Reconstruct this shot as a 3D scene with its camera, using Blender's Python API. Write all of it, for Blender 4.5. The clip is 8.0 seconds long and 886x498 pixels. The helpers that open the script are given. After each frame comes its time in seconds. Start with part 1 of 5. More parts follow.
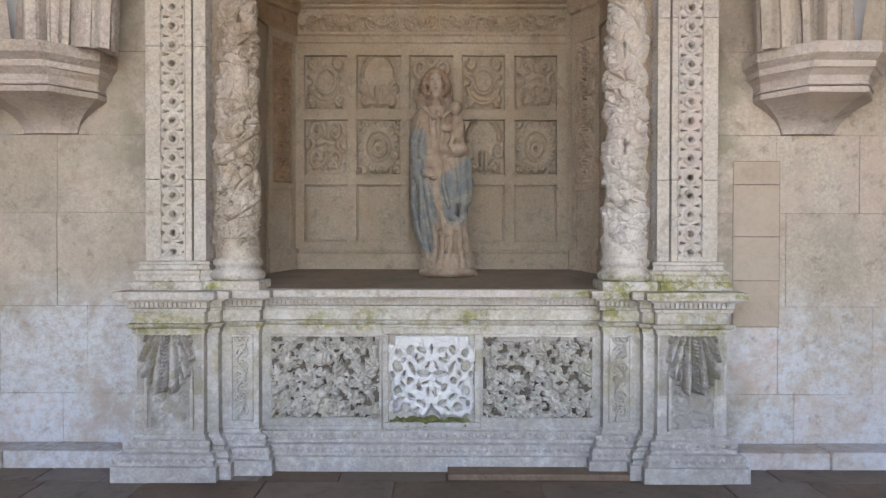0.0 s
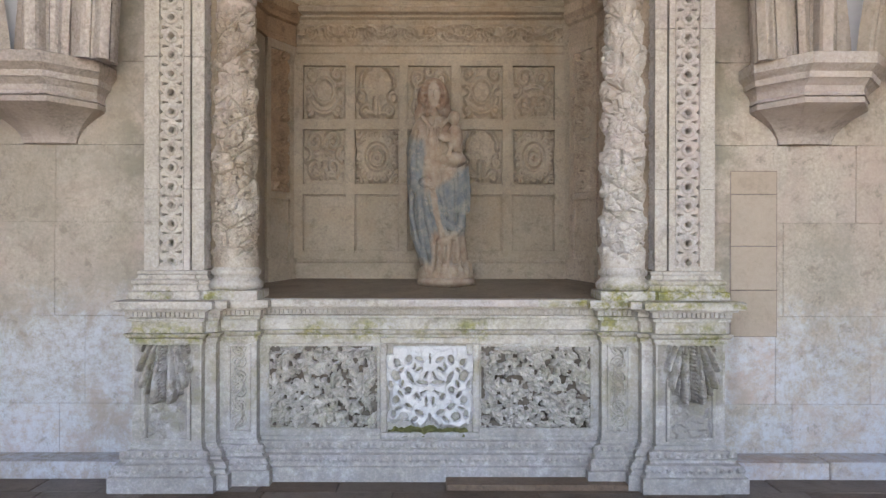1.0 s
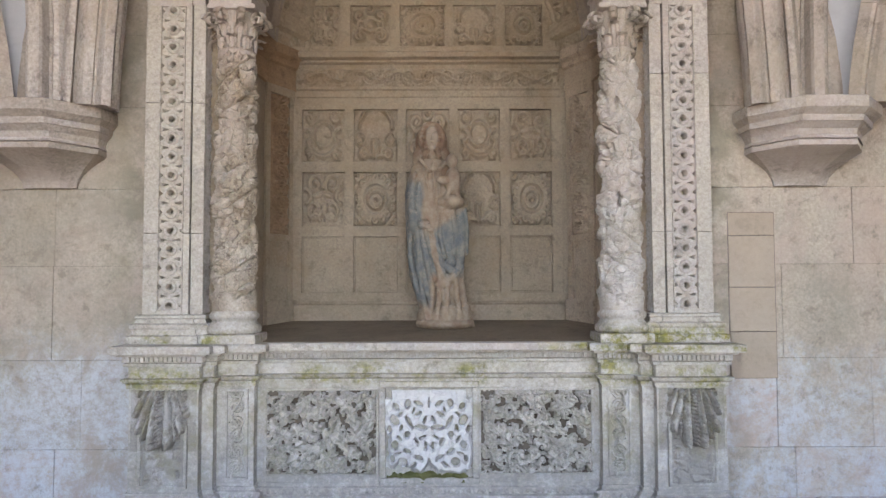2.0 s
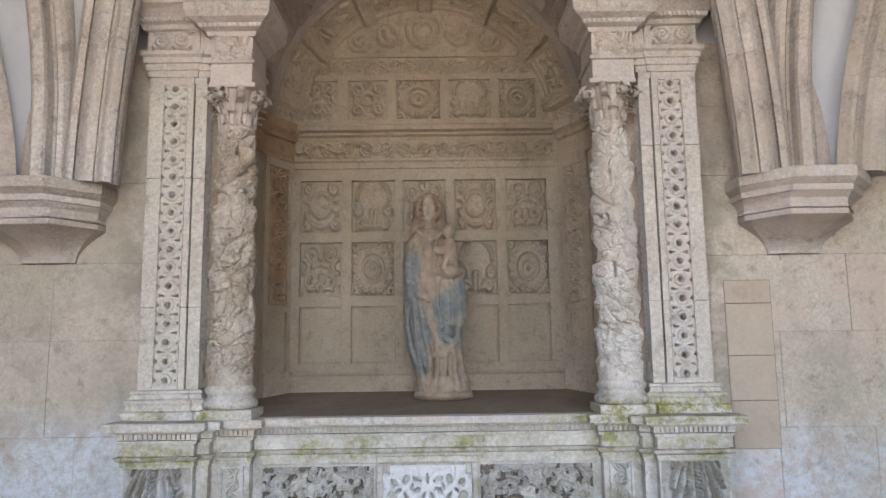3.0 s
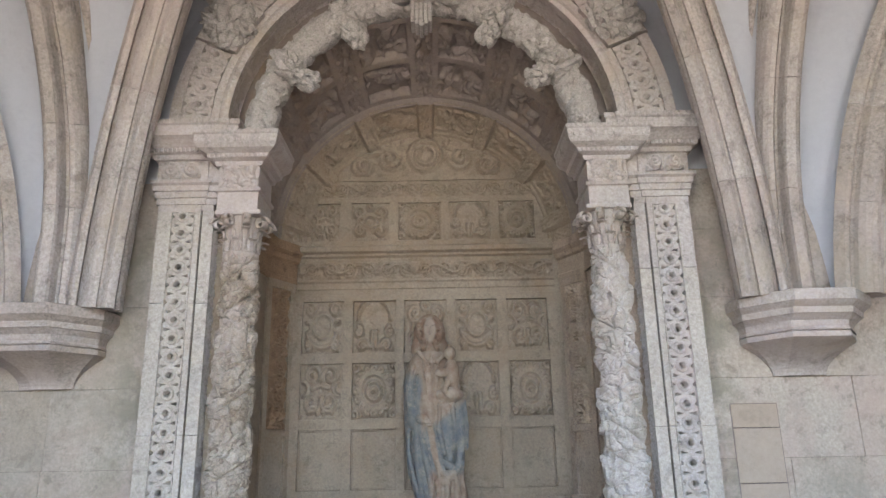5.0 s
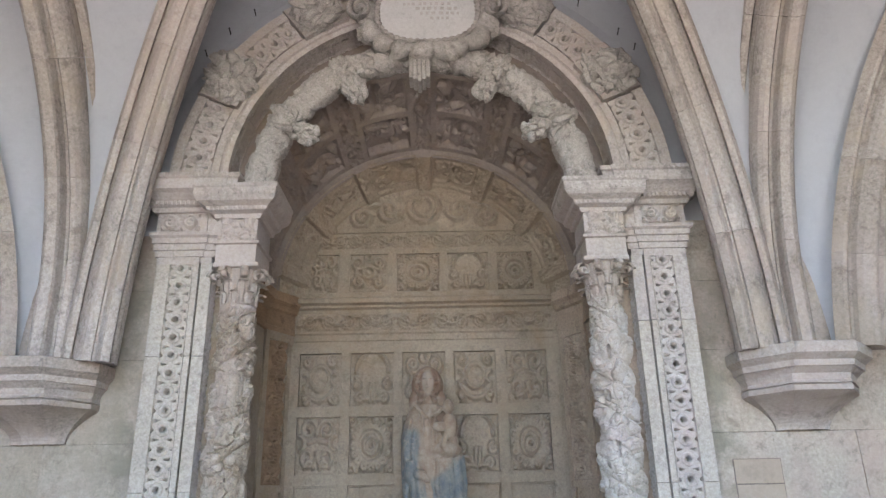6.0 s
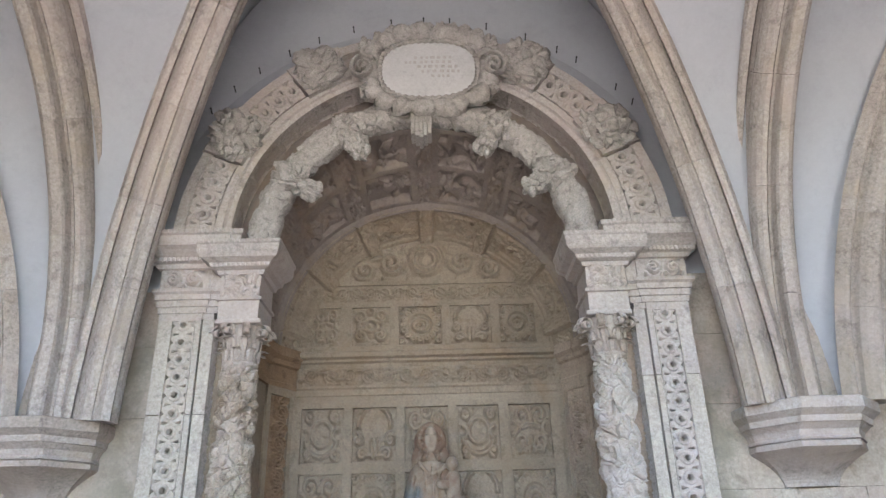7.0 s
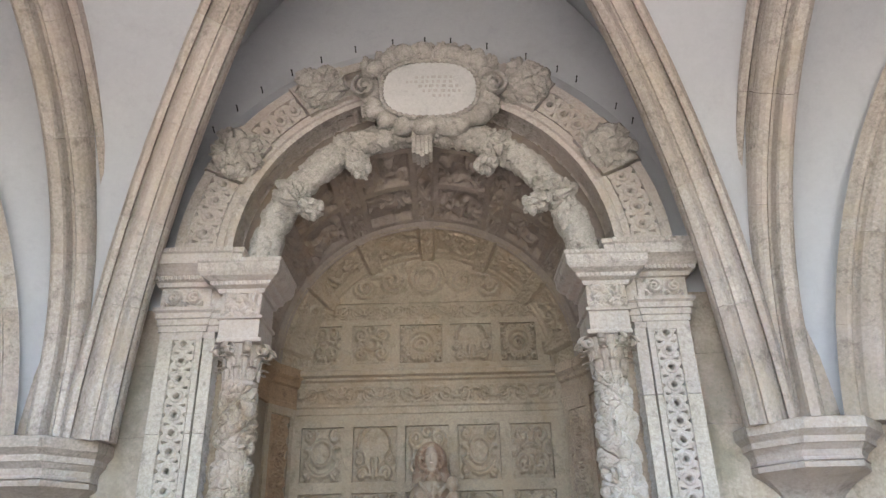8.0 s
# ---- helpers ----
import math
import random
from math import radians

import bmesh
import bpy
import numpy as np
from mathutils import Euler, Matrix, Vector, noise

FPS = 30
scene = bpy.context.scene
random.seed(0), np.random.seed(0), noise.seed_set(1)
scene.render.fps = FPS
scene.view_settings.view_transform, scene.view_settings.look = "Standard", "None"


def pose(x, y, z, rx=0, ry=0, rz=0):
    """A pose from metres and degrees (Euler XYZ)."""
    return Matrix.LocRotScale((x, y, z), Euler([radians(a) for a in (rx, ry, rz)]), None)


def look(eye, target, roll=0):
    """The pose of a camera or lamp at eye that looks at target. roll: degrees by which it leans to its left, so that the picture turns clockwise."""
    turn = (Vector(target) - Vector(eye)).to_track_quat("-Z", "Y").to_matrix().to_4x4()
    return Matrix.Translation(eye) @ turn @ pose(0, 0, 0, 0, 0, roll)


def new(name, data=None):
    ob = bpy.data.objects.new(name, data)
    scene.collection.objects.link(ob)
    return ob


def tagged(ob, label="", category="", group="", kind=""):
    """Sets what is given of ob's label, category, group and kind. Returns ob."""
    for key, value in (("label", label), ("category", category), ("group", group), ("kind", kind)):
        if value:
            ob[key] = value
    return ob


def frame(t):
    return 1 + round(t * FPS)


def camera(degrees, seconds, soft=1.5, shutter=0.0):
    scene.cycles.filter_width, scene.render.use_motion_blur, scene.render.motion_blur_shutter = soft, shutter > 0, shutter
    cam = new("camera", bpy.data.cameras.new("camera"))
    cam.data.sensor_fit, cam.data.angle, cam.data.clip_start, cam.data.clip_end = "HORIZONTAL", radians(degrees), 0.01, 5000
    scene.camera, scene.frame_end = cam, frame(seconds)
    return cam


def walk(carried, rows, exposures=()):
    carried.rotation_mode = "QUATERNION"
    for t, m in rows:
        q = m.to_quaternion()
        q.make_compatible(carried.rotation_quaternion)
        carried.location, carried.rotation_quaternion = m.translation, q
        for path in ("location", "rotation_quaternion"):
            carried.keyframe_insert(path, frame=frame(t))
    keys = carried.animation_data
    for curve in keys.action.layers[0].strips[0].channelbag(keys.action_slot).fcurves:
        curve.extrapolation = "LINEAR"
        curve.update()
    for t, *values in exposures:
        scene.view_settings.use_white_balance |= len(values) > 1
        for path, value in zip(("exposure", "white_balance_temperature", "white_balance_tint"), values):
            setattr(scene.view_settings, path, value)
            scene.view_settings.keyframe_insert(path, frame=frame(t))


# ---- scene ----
cam = camera(64.2, 8.0, soft=1.4)
PATH = [
    (0, (0.093, -4.854, 1.582), (0.088, -2.854, 1.554), 0.1),
    (0.5, (0.094, -4.859, 1.59), (0.089, -2.859, 1.568), 0.1),
    (1, (0.088, -4.859, 1.585), (0.09, -2.859, 1.583), 0.1),
    (2.5, (0.098, -4.873, 1.672), (0.104, -2.881, 1.851), -0.5),
    (3, (0.106, -4.886, 1.708), (0.115, -2.904, 1.977), -0.8),
    (3.5, (0.116, -4.898, 1.74), (0.124, -2.928, 2.087), -0.8),
    (4, (0.109, -4.904, 1.76), (0.12, -2.948, 2.181), -1.2),
    (4.5, (0.096, -4.922, 1.808), (0.11, -2.983, 2.295), -0.9),
    (5, (0.112, -4.93, 1.833), (0.121, -3.01, 2.392), -1.1),
    (6.5, (0.141, -4.957, 1.896), (0.148, -3.102, 2.643), -1.2),
    (7, (0.13, -4.983, 1.936), (0.138, -3.151, 2.738), -1.5),
    (7.5, (0.143, -4.985, 1.938), (0.147, -3.168, 2.774), -1.5),
    (8, (0.139, -4.997, 1.957), (0.143, -3.183, 2.799), -1.4),
]
walk(cam, [(t, look(eye, target, roll)) for t, eye, target, roll in PATH], [(0, 3.8, 8300, 19), (3, 3.78, 7800, 17), (7, 3.94, 6600, 11), (8, 4.02, 6950, 10)])

# ---- light: an overcast sky through the open arcade ----
world = bpy.data.worlds.new("sky")
scene.world = world
world.use_nodes = True
wn = world.node_tree
sky = wn.nodes.new("ShaderNodeTexSky")
sky.sky_type = "NISHITA"
sky.sun_disc = False
sky.sun_elevation, sky.sun_rotation = radians(75), radians(131)
wn.nodes["Background"].inputs["Strength"].default_value = 0.15
wn.links.new(sky.outputs["Color"], wn.nodes["Background"].inputs["Color"])
sun = new("sun", bpy.data.lights.new("sun", "SUN"))
sun.data.energy, sun.data.angle, sun.data.color = 4.0, radians(1), (1.0, 0.98, 0.95)
sun.matrix_world = look((3.5, -12.0, 17.0), (0, -9, 0))

# ---- materials ----


def stone(name, light, dark, fine=0.25, rough=0.88, bump=0.6, size=1.0, vary=0.0, extra=None, age=0.62):
    """Weathered stone: broad patches, grain, pits and fine relief, at world size."""
    m = bpy.data.materials.new(name)
    m.use_nodes = True
    nt = m.node_tree
    N, L = nt.nodes, nt.links
    bsdf = N["Principled BSDF"]
    bsdf.inputs["Specular IOR Level"].default_value = 0.25
    pos = N.new("ShaderNodeNewGeometry").outputs["Position"]

    def noise_node(scale, detail=6.0, roughness=0.6, distortion=0.0):
        n = N.new("ShaderNodeTexNoise")
        n.inputs["Scale"].default_value = scale
        n.inputs["Detail"].default_value = detail
        n.inputs["Roughness"].default_value = roughness
        n.inputs["Distortion"].default_value = distortion
        L.new(pos, n.inputs["Vector"])
        return n.outputs["Fac"]

    def ramp(fac, a, b):
        r = N.new("ShaderNodeMapRange")
        r.inputs["From Min"].default_value, r.inputs["From Max"].default_value = a, b
        L.new(fac, r.inputs["Value"])
        return r.outputs["Result"]

    def mix(fac, a, b, mode="MIX"):
        x = N.new("ShaderNodeMix")
        x.data_type, x.blend_type = "RGBA", mode
        for sock, v in ((x.inputs["Factor"], fac), (x.inputs["A"], a), (x.inputs["B"], b)):
            if isinstance(v, (int, float)):
                sock.default_value = v
            elif isinstance(v, tuple):
                sock.default_value = (*v, 1.0)
            else:
                L.new(v, sock)
        return x.outputs["Result"]

    def maths(op, a, b=0.0):
        x = N.new("ShaderNodeMath")
        x.operation = op
        for sock, v in zip(x.inputs, (a, b)):
            if isinstance(v, (int, float)):
                sock.default_value = v
            else:
                L.new(v, sock)
        return x.outputs[0]

    col = mix(ramp(noise_node(1.7 / size, 7, 0.62, 0.6), 0.32, 0.68), light, dark)
    grain = noise_node(42 / size, 6, 0.8)
    k = N.new("ShaderNodeMix")
    k.data_type = "RGBA"
    L.new(ramp(grain, 0.3, 0.7), k.inputs["Factor"])
    k.inputs["A"].default_value, k.inputs["B"].default_value = (*(1.0 - fine,) * 3, 1), (*(1.0 + fine * 0.4,) * 3, 1)
    col = mix(1.0, col, k.outputs["Result"], "MULTIPLY")
    # dark lichen, scattered at random
    dark_patches = maths("MULTIPLY", ramp(noise_node(8 / size, 10, 0.8, 0.3), 0.53, 0.62), fine * 1.5)
    col = mix(dark_patches, col, tuple(c * 0.42 for c in dark))
    if vary:
        info = N.new("ShaderNodeObjectInfo").outputs["Random"]
        hsv = N.new("ShaderNodeHueSaturation")
        L.new(ramp_value(N, L, info, 1.0 - vary, 1.0 + vary), hsv.inputs["Value"])
        L.new(ramp_value(N, L, info, 1.0 + 2 * vary, 1.0 - 2 * vary), hsv.inputs["Saturation"])
        L.new(col, hsv.inputs["Color"])
        col = hsv.outputs["Color"]
    if extra:
        col = extra(N, L, pos, col, noise_node, ramp, mix, maths)
    col = mix(1.0, col, (age * 1.02, age, age * 0.98), "MULTIPLY")      # centuries of grime
    L.new(col, bsdf.inputs["Base Color"])
    bsdf.inputs["Roughness"].default_value = rough
    b = N.new("ShaderNodeBump")
    b.inputs["Strength"].default_value = bump
    b.inputs["Distance"].default_value = 0.01
    L.new(maths("ADD", maths("MULTIPLY", noise_node(60 / size, 6, 0.75), 0.6), noise_node(11 / size, 4, 0.6)), b.inputs["Height"])
    L.new(b.outputs["Normal"], bsdf.inputs["Normal"])
    return m


def ramp_value(N, L, fac, lo, hi):
    r = N.new("ShaderNodeMapRange")
    r.inputs["To Min"].default_value, r.inputs["To Max"].default_value = lo, hi
    L.new(fac, r.inputs["Value"])
    return r.outputs["Result"]


def height_of(N, L, pos, axis="Z"):
    s = N.new("ShaderNodeSeparateXYZ")
    L.new(pos, s.inputs[0])
    return s.outputs[axis]


def mossy(N, L, pos, col, noise_node, ramp, mix, maths):
    """Green-yellow moss and grey lichen on the altar table's ledges, thickest at its damp end."""
    z, x = height_of(N, L, pos), height_of(N, L, pos, "X")
    # pale salts and dark damp spots
    salt = maths("MULTIPLY", ramp(noise_node(4.3, 9, 0.78), 0.50, 0.58), ramp(z, 2.2, 0.3))
    col = mix(maths("MULTIPLY", salt, 0.6), col, (0.82, 0.82, 0.84))
    damp = maths("MULTIPLY", ramp(noise_node(19, 9, 0.84), 0.36, 0.56), ramp(z, 0.95, 0.28))
    col = mix(maths("MULTIPLY", damp, 0.8), col, (0.36, 0.355, 0.36))
    # moss: thick on the damp plinths, thin runs under the ledge and a drip down the pier
    tufts = ramp(noise_node(11.0, 10, 0.8), 0.44, 0.56)
    plinths = maths("MULTIPLY", maths("MULTIPLY", ramp(z, 1.222, 1.238), ramp(z, 1.40, 1.28)), maths("MULTIPLY", ramp(x, 1.08, 1.2), ramp(noise_node(3.1, 4), 0.36, 0.50)))
    plinths = maths("MAXIMUM", plinths, maths("MULTIPLY", maths("MULTIPLY", ramp(z, 1.232, 1.24), ramp(z, 1.33, 1.29)), maths("MULTIPLY", ramp(x, -1.05, -1.2), ramp(noise_node(4.3, 3), 0.50, 0.58))))
    edge = maths("MULTIPLY", maths("MULTIPLY", ramp(z, 1.17, 1.20), ramp(z, 1.26, 1.22)), maths("MULTIPLY", ramp(x, 0.2, 1.1), ramp(noise_node(2.6, 5), 0.40, 0.52)))
    runs = maths("MULTIPLY", maths("MULTIPLY", ramp(z, 0.93, 0.97), ramp(z, 1.14, 1.05)), ramp(noise_node(1.9, 4, 0.6), 0.44, 0.54))
    drip = maths("MULTIPLY", maths("MULTIPLY", ramp(z, 0.90, 1.0), ramp(z, 1.25, 1.2)), maths("MULTIPLY", ramp(x, 1.10, 1.18), ramp(x, 1.40, 1.30)))
    m = maths("MAXIMUM", maths("MAXIMUM", plinths, edge), maths("MULTIPLY", maths("MAXIMUM", runs, drip), 0.8))
    m = maths("MULTIPLY", m, tufts)
    col = mix(maths("MINIMUM", m, 0.9), col, mix(ramp(noise_node(23, 4), 0.4, 0.6), (0.33, 0.31, 0.045), (0.15, 0.16, 0.04)))
    # damp green in the carved panels
    low = maths("MULTIPLY", maths("MULTIPLY", ramp(z, 0.98, 0.88), ramp(z, 0.28, 0.4)), ramp(noise_node(3.4, 8, 0.72), 0.50, 0.60))
    return mix(maths("MULTIPLY", low, 0.45), col, (0.29, 0.27, 0.14))


def salted(N, L, pos, col, noise_node, ramp, mix, maths):
    """White salt bloom creeping up the damp foot of the wall; pink and grey patches above, greyer to the left."""
    z = height_of(N, L, pos)
    each = N.new("ShaderNodeObjectInfo").outputs["Random"]
    pink = maths("MULTIPLY", ramp(noise_node(0.9, 4, 0.6, 0.8), 0.40, 0.60), ramp(each, 0.1, 0.8))
    col = mix(maths("MULTIPLY", pink, 0.75), col, (0.68, 0.52, 0.46))
    grey = maths("MULTIPLY", ramp(noise_node(2.3, 9, 0.78), 0.50, 0.62), 0.55)
    col = mix(grey, col, (0.40, 0.38, 0.33))
    edge = maths("ADD", z, maths("MULTIPLY", noise_node(1.6, 9, 0.76), 1.7))
    bloom = maths("MULTIPLY", ramp(edge, 2.12, 1.82), ramp(noise_node(14, 10, 0.84), 0.37, 0.56))
    bloom = maths("MULTIPLY", bloom, ramp(noise_node(2.7, 9, 0.72, 0.4), 0.38, 0.54))
    # patchy grey-beige, growing towards the wall's left end
    side = ramp(height_of(N, L, pos, "X"), 0.0, -2.2)
    left_grey = maths("MULTIPLY", maths("MULTIPLY", side, ramp(z, 4.0, 3.0)), ramp(noise_node(1.1, 8, 0.7), 0.36, 0.58))
    col = mix(maths("MULTIPLY", left_grey, 0.55), col, (0.40, 0.365, 0.32))
    col = mix(maths("MULTIPLY", bloom, 0.9), col, (0.70, 0.755, 0.84))
    # darker grey patches on the wall close beside both pilasters
    x = maths("ABSOLUTE", height_of(N, L, pos, "X"))
    dark_patches = maths("MULTIPLY", maths("MULTIPLY", ramp(x, 2.42, 2.15), ramp(noise_node(2.1, 6, 0.7), 0.44, 0.56)), maths("MULTIPLY", ramp(z, 1.1, 1.5), ramp(z, 3.7, 3.3)))
    col = mix(maths("MULTIPLY", dark_patches, 0.7), col, (0.31, 0.30, 0.24))
    spots = maths("MULTIPLY", ramp(noise_node(5.5, 9, 0.8), 0.58, 0.64), 0.6)
    return mix(spots, col, (0.30, 0.28, 0.24))


def stained(N, L, pos, col, noise_node, ramp, mix, maths):
    """Thin green and brown stains on the altar's reliefs."""
    col = mix(maths("MULTIPLY", ramp(noise_node(2.6, 8, 0.72), 0.50, 0.62), 0.45), col, (0.40, 0.37, 0.20))
    return mix(maths("MULTIPLY", ramp(noise_node(6.5, 8, 0.75), 0.50, 0.62), 0.5), col, (0.44, 0.41, 0.38))


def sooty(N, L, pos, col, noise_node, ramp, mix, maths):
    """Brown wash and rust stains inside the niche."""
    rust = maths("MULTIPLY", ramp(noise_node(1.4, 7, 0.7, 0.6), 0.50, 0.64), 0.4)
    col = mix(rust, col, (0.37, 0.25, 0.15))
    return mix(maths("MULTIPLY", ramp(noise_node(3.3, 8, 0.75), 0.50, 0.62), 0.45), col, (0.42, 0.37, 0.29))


def streaked(N, L, pos, col, noise_node, ramp, mix, maths):
    ochre = maths("MULTIPLY", ramp(noise_node(1.9, 7, 0.72, 0.5), 0.50, 0.62), 0.5)
    col = mix(ochre, col, (0.58, 0.51, 0.42))
    return mix(maths("MULTIPLY", ramp(noise_node(1.1, 5, 0.65), 0.48, 0.60), 0.5), col, (0.68, 0.59, 0.56))


ALTAR = stone("pale_limestone", (0.76, 0.72, 0.66), (0.62, 0.58, 0.52), fine=0.42, extra=mossy)
UPPER = stone("cream_limestone", (0.75, 0.715, 0.69), (0.61, 0.57, 0.545), fine=0.42, extra=streaked)
COLUMN = stone("ochre_white_limestone", (0.79, 0.76, 0.73), (0.49, 0.41, 0.32), fine=0.4, bump=0.9, size=0.6, extra=streaked)
OCHRE = stone("ochre_stained_limestone", (0.78, 0.72, 0.64), (0.46, 0.37, 0.28), fine=0.45, bump=0.9, size=0.6, extra=streaked)
WHITE = stone("scrubbed_white_limestone", (0.88, 0.86, 0.83), (0.66, 0.61, 0.54), fine=0.3, bump=0.9, size=0.6, extra=streaked)
# niche set browner and darker than the surround, its vault darker still
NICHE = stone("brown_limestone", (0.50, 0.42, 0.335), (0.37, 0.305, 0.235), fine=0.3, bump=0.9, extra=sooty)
WALLSTONE = stone("wall_limestone", (0.72, 0.64, 0.55), (0.60, 0.53, 0.45), fine=0.36, vary=0.06, extra=salted)
RIBSTONE = stone("rib_limestone", (0.70, 0.645, 0.605), (0.58, 0.525, 0.49), fine=0.44, vary=0.12, extra=streaked)
PLASTER = stone("white_limewash", (0.73, 0.77, 0.84), (0.66, 0.70, 0.78), fine=0.06, bump=0.15, size=2.0, age=0.54)
PAVING = stone("brown_paving", (0.27, 0.21, 0.17), (0.16, 0.125, 0.10), fine=0.35, rough=0.55, vary=0.22)
MORTAR = stone("pale_mortar", (0.42, 0.36, 0.30), (0.33, 0.28, 0.235))
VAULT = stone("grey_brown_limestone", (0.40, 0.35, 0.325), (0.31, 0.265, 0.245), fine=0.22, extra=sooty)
LEAFSTONE = stone("grey_lichened_limestone", (0.50, 0.47, 0.43), (0.36, 0.335, 0.30), fine=0.36, size=0.5, extra=mossy)
# lighter copy of the niche stone: skylight on the right jamb, put into colour
LIT_JAMB = stone("lit_jamb_limestone", (0.60, 0.49, 0.40), (0.45, 0.36, 0.285), fine=0.36, bump=0.9, size=0.7, extra=sooty)
CARVED = stone("weathered_carving", (0.76, 0.735, 0.71), (0.56, 0.53, 0.50), fine=0.42, bump=0.9, size=0.5)
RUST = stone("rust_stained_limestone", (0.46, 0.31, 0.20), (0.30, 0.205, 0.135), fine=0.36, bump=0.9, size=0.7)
RELIEF = stone("weathered_relief_limestone", (0.84, 0.82, 0.79), (0.66, 0.63, 0.58), fine=0.36, size=0.5, extra=stained)
GYPSUM = stone("white_gypsum", (0.84, 0.85, 0.87), (0.74, 0.75, 0.76), fine=0.15)
# mortar; also the dirt and shade coloured in behind the altar's pierced panels
SHADOWGAP = stone("dark_mortar_and_recess_shade", (0.22, 0.19, 0.16), (0.15, 0.13, 0.11))
SLAB = stone("dusty_slab", (0.36, 0.28, 0.20), (0.26, 0.20, 0.145))

# ---- builders ----


def under(ob, parent):
    """Hang a part, built in world coordinates, under its owner."""
    ob.parent = parent
    ob.matrix_parent_inverse = Matrix.Translation(parent.location).inverted()


def raw(name, verts, faces, mat, parent=None, label="", smooth=False):
    me = bpy.data.meshes.new(name)
    me.from_pydata([tuple(v) for v in verts], [], [tuple(f) for f in faces])
    me.validate()
    me.materials.append(mat)
    if smooth:
        me.polygons.foreach_set("use_smooth", [True] * len(me.polygons))
    ob = new(name, me)
    if parent:
        under(ob, parent)
    if label:
        ob["label"] = label
    return ob


def part(name, bm, mat, parent=None, label="", smooth=False):
    me = bpy.data.meshes.new(name)
    bmesh.ops.recalc_face_normals(bm, faces=bm.faces)
    bm.to_mesh(me)
    bm.free()
    me.materials.append(mat)
    if smooth:
        me.polygons.foreach_set("use_smooth", [True] * len(me.polygons))
    ob = new(name, me)
    if parent:
        under(ob, parent)
    if label:
        ob["label"] = label
    return ob


def box_into(bm, x0, x1, y0, y1, z0, z1, bevel=0.0):
    geo = bmesh.ops.create_cube(bm, size=1.0)["verts"]
    for v in geo:
        v.co = Vector((x0 + (v.co.x + 0.5) * (x1 - x0), y0 + (v.co.y + 0.5) * (y1 - y0), z0 + (v.co.z + 0.5) * (z1 - z0)))
    if bevel:
        edges = list({e for v in geo for e in v.link_edges})
        bmesh.ops.bevel(bm, geom=edges, offset=bevel, segments=2, profile=0.6, affect="EDGES")


def block(name, x0, x1, y0, y1, z0, z1, mat, parent=None, label="", bevel=0.006):
    bm = bmesh.new()
    box_into(bm, x0, x1, y0, y1, z0, z1, bevel)
    return part(name, bm, mat, parent, label)


def thing(name, label, category, at=(0, 0, 0), kind="", group=""):
    ob = new(name)
    ob.location = at
    ob.empty_display_size = 0.2
    return tagged(ob, label, category, group, kind)


def moulding(name, path, profile, mat, parent=None, label=""):
    """A closed profile of (out, z) run along a plan line; out points to the right of the line's way."""
    pts = [Vector(p) for p in path]
    out = []
    for i, p in enumerate(pts):
        dirs = [(b - a).normalized() for a, b in zip(pts[max(i - 1, 0):i + 1], pts[max(i - 1, 0) + 1:i + 2])]
        ns = [Vector((d.y, -d.x)) for d in dirs]
        n = sum(ns, Vector((0, 0)))
        n = n / n.dot(ns[0])
        out.append(n)
    k = len(profile)
    verts = [(p.x + n.x * o, p.y + n.y * o, z) for p, n in zip(pts, out) for o, z in profile]
    faces = [(i * k + j, i * k + (j + 1) % k, (i + 1) * k + (j + 1) % k, (i + 1) * k + j) for i in range(len(pts) - 1) for j in range(k)]
    faces += [tuple(range(k - 1, -1, -1)), tuple(range((len(pts) - 1) * k, len(pts) * k))]
    me = bpy.data.meshes.new(name)
    me.from_pydata(verts, [], faces)
    bm = bmesh.new()
    bm.from_mesh(me)
    bmesh.ops.recalc_face_normals(bm, faces=bm.faces)
    bm.to_mesh(me)
    bm.free()
    me.materials.append(mat)
    ob = new(name, me)
    if parent:
        under(ob, parent)
    if label:
        ob["label"] = label
    return ob


def sheet(name, nu, nv, f, mat, parent=None, label="", cut=None, smooth=True):
    """A fine grid bent by f(U, V), U and V running from 0 to 1."""
    U, V = np.meshgrid(np.linspace(0, 1, nu), np.linspace(0, 1, nv))
    X, Y, Z = f(U, V)
    verts = np.stack([X.ravel(), Y.ravel(), Z.ravel()], 1)
    i, j = np.meshgrid(np.arange(nu - 1), np.arange(nv - 1))
    a = (j * nu + i).ravel()
    faces = np.stack([a, a + 1, a + nu + 1, a + nu], 1)
    if cut is not None:      # leave out the bottoms of pierced holes
        gone = cut(U, V).ravel()
        faces = faces[~gone[faces].all(1)]
    me = bpy.data.meshes.new(name)
    me.vertices.add(len(verts))
    me.vertices.foreach_set("co", verts.ravel())
    me.loops.add(faces.size)
    me.loops.foreach_set("vertex_index", faces.ravel())
    me.polygons.add(len(faces))
    me.polygons.foreach_set("loop_start", np.arange(0, faces.size, 4))
    me.polygons.foreach_set("use_smooth", [smooth] * len(faces))
    me.update(calc_edges=True)
    me.materials.append(mat)
    ob = new(name, me)
    if parent:
        under(ob, parent)
    if label:
        ob["label"] = label
    return ob


# ---- carving: heights of relief from drawn scrolls and from noise ----


def lattice(ix, iy, iz, seed):
    h = (ix * 374761393 + iy * 668265263 + iz * 2147483647 + seed * 1274126177) & 0xFFFFFFFF
    h = ((h ^ (h >> 13)) * 1274126177) & 0xFFFFFFFF
    return ((h ^ (h >> 16)) & 0xFFFF) / 65535.0


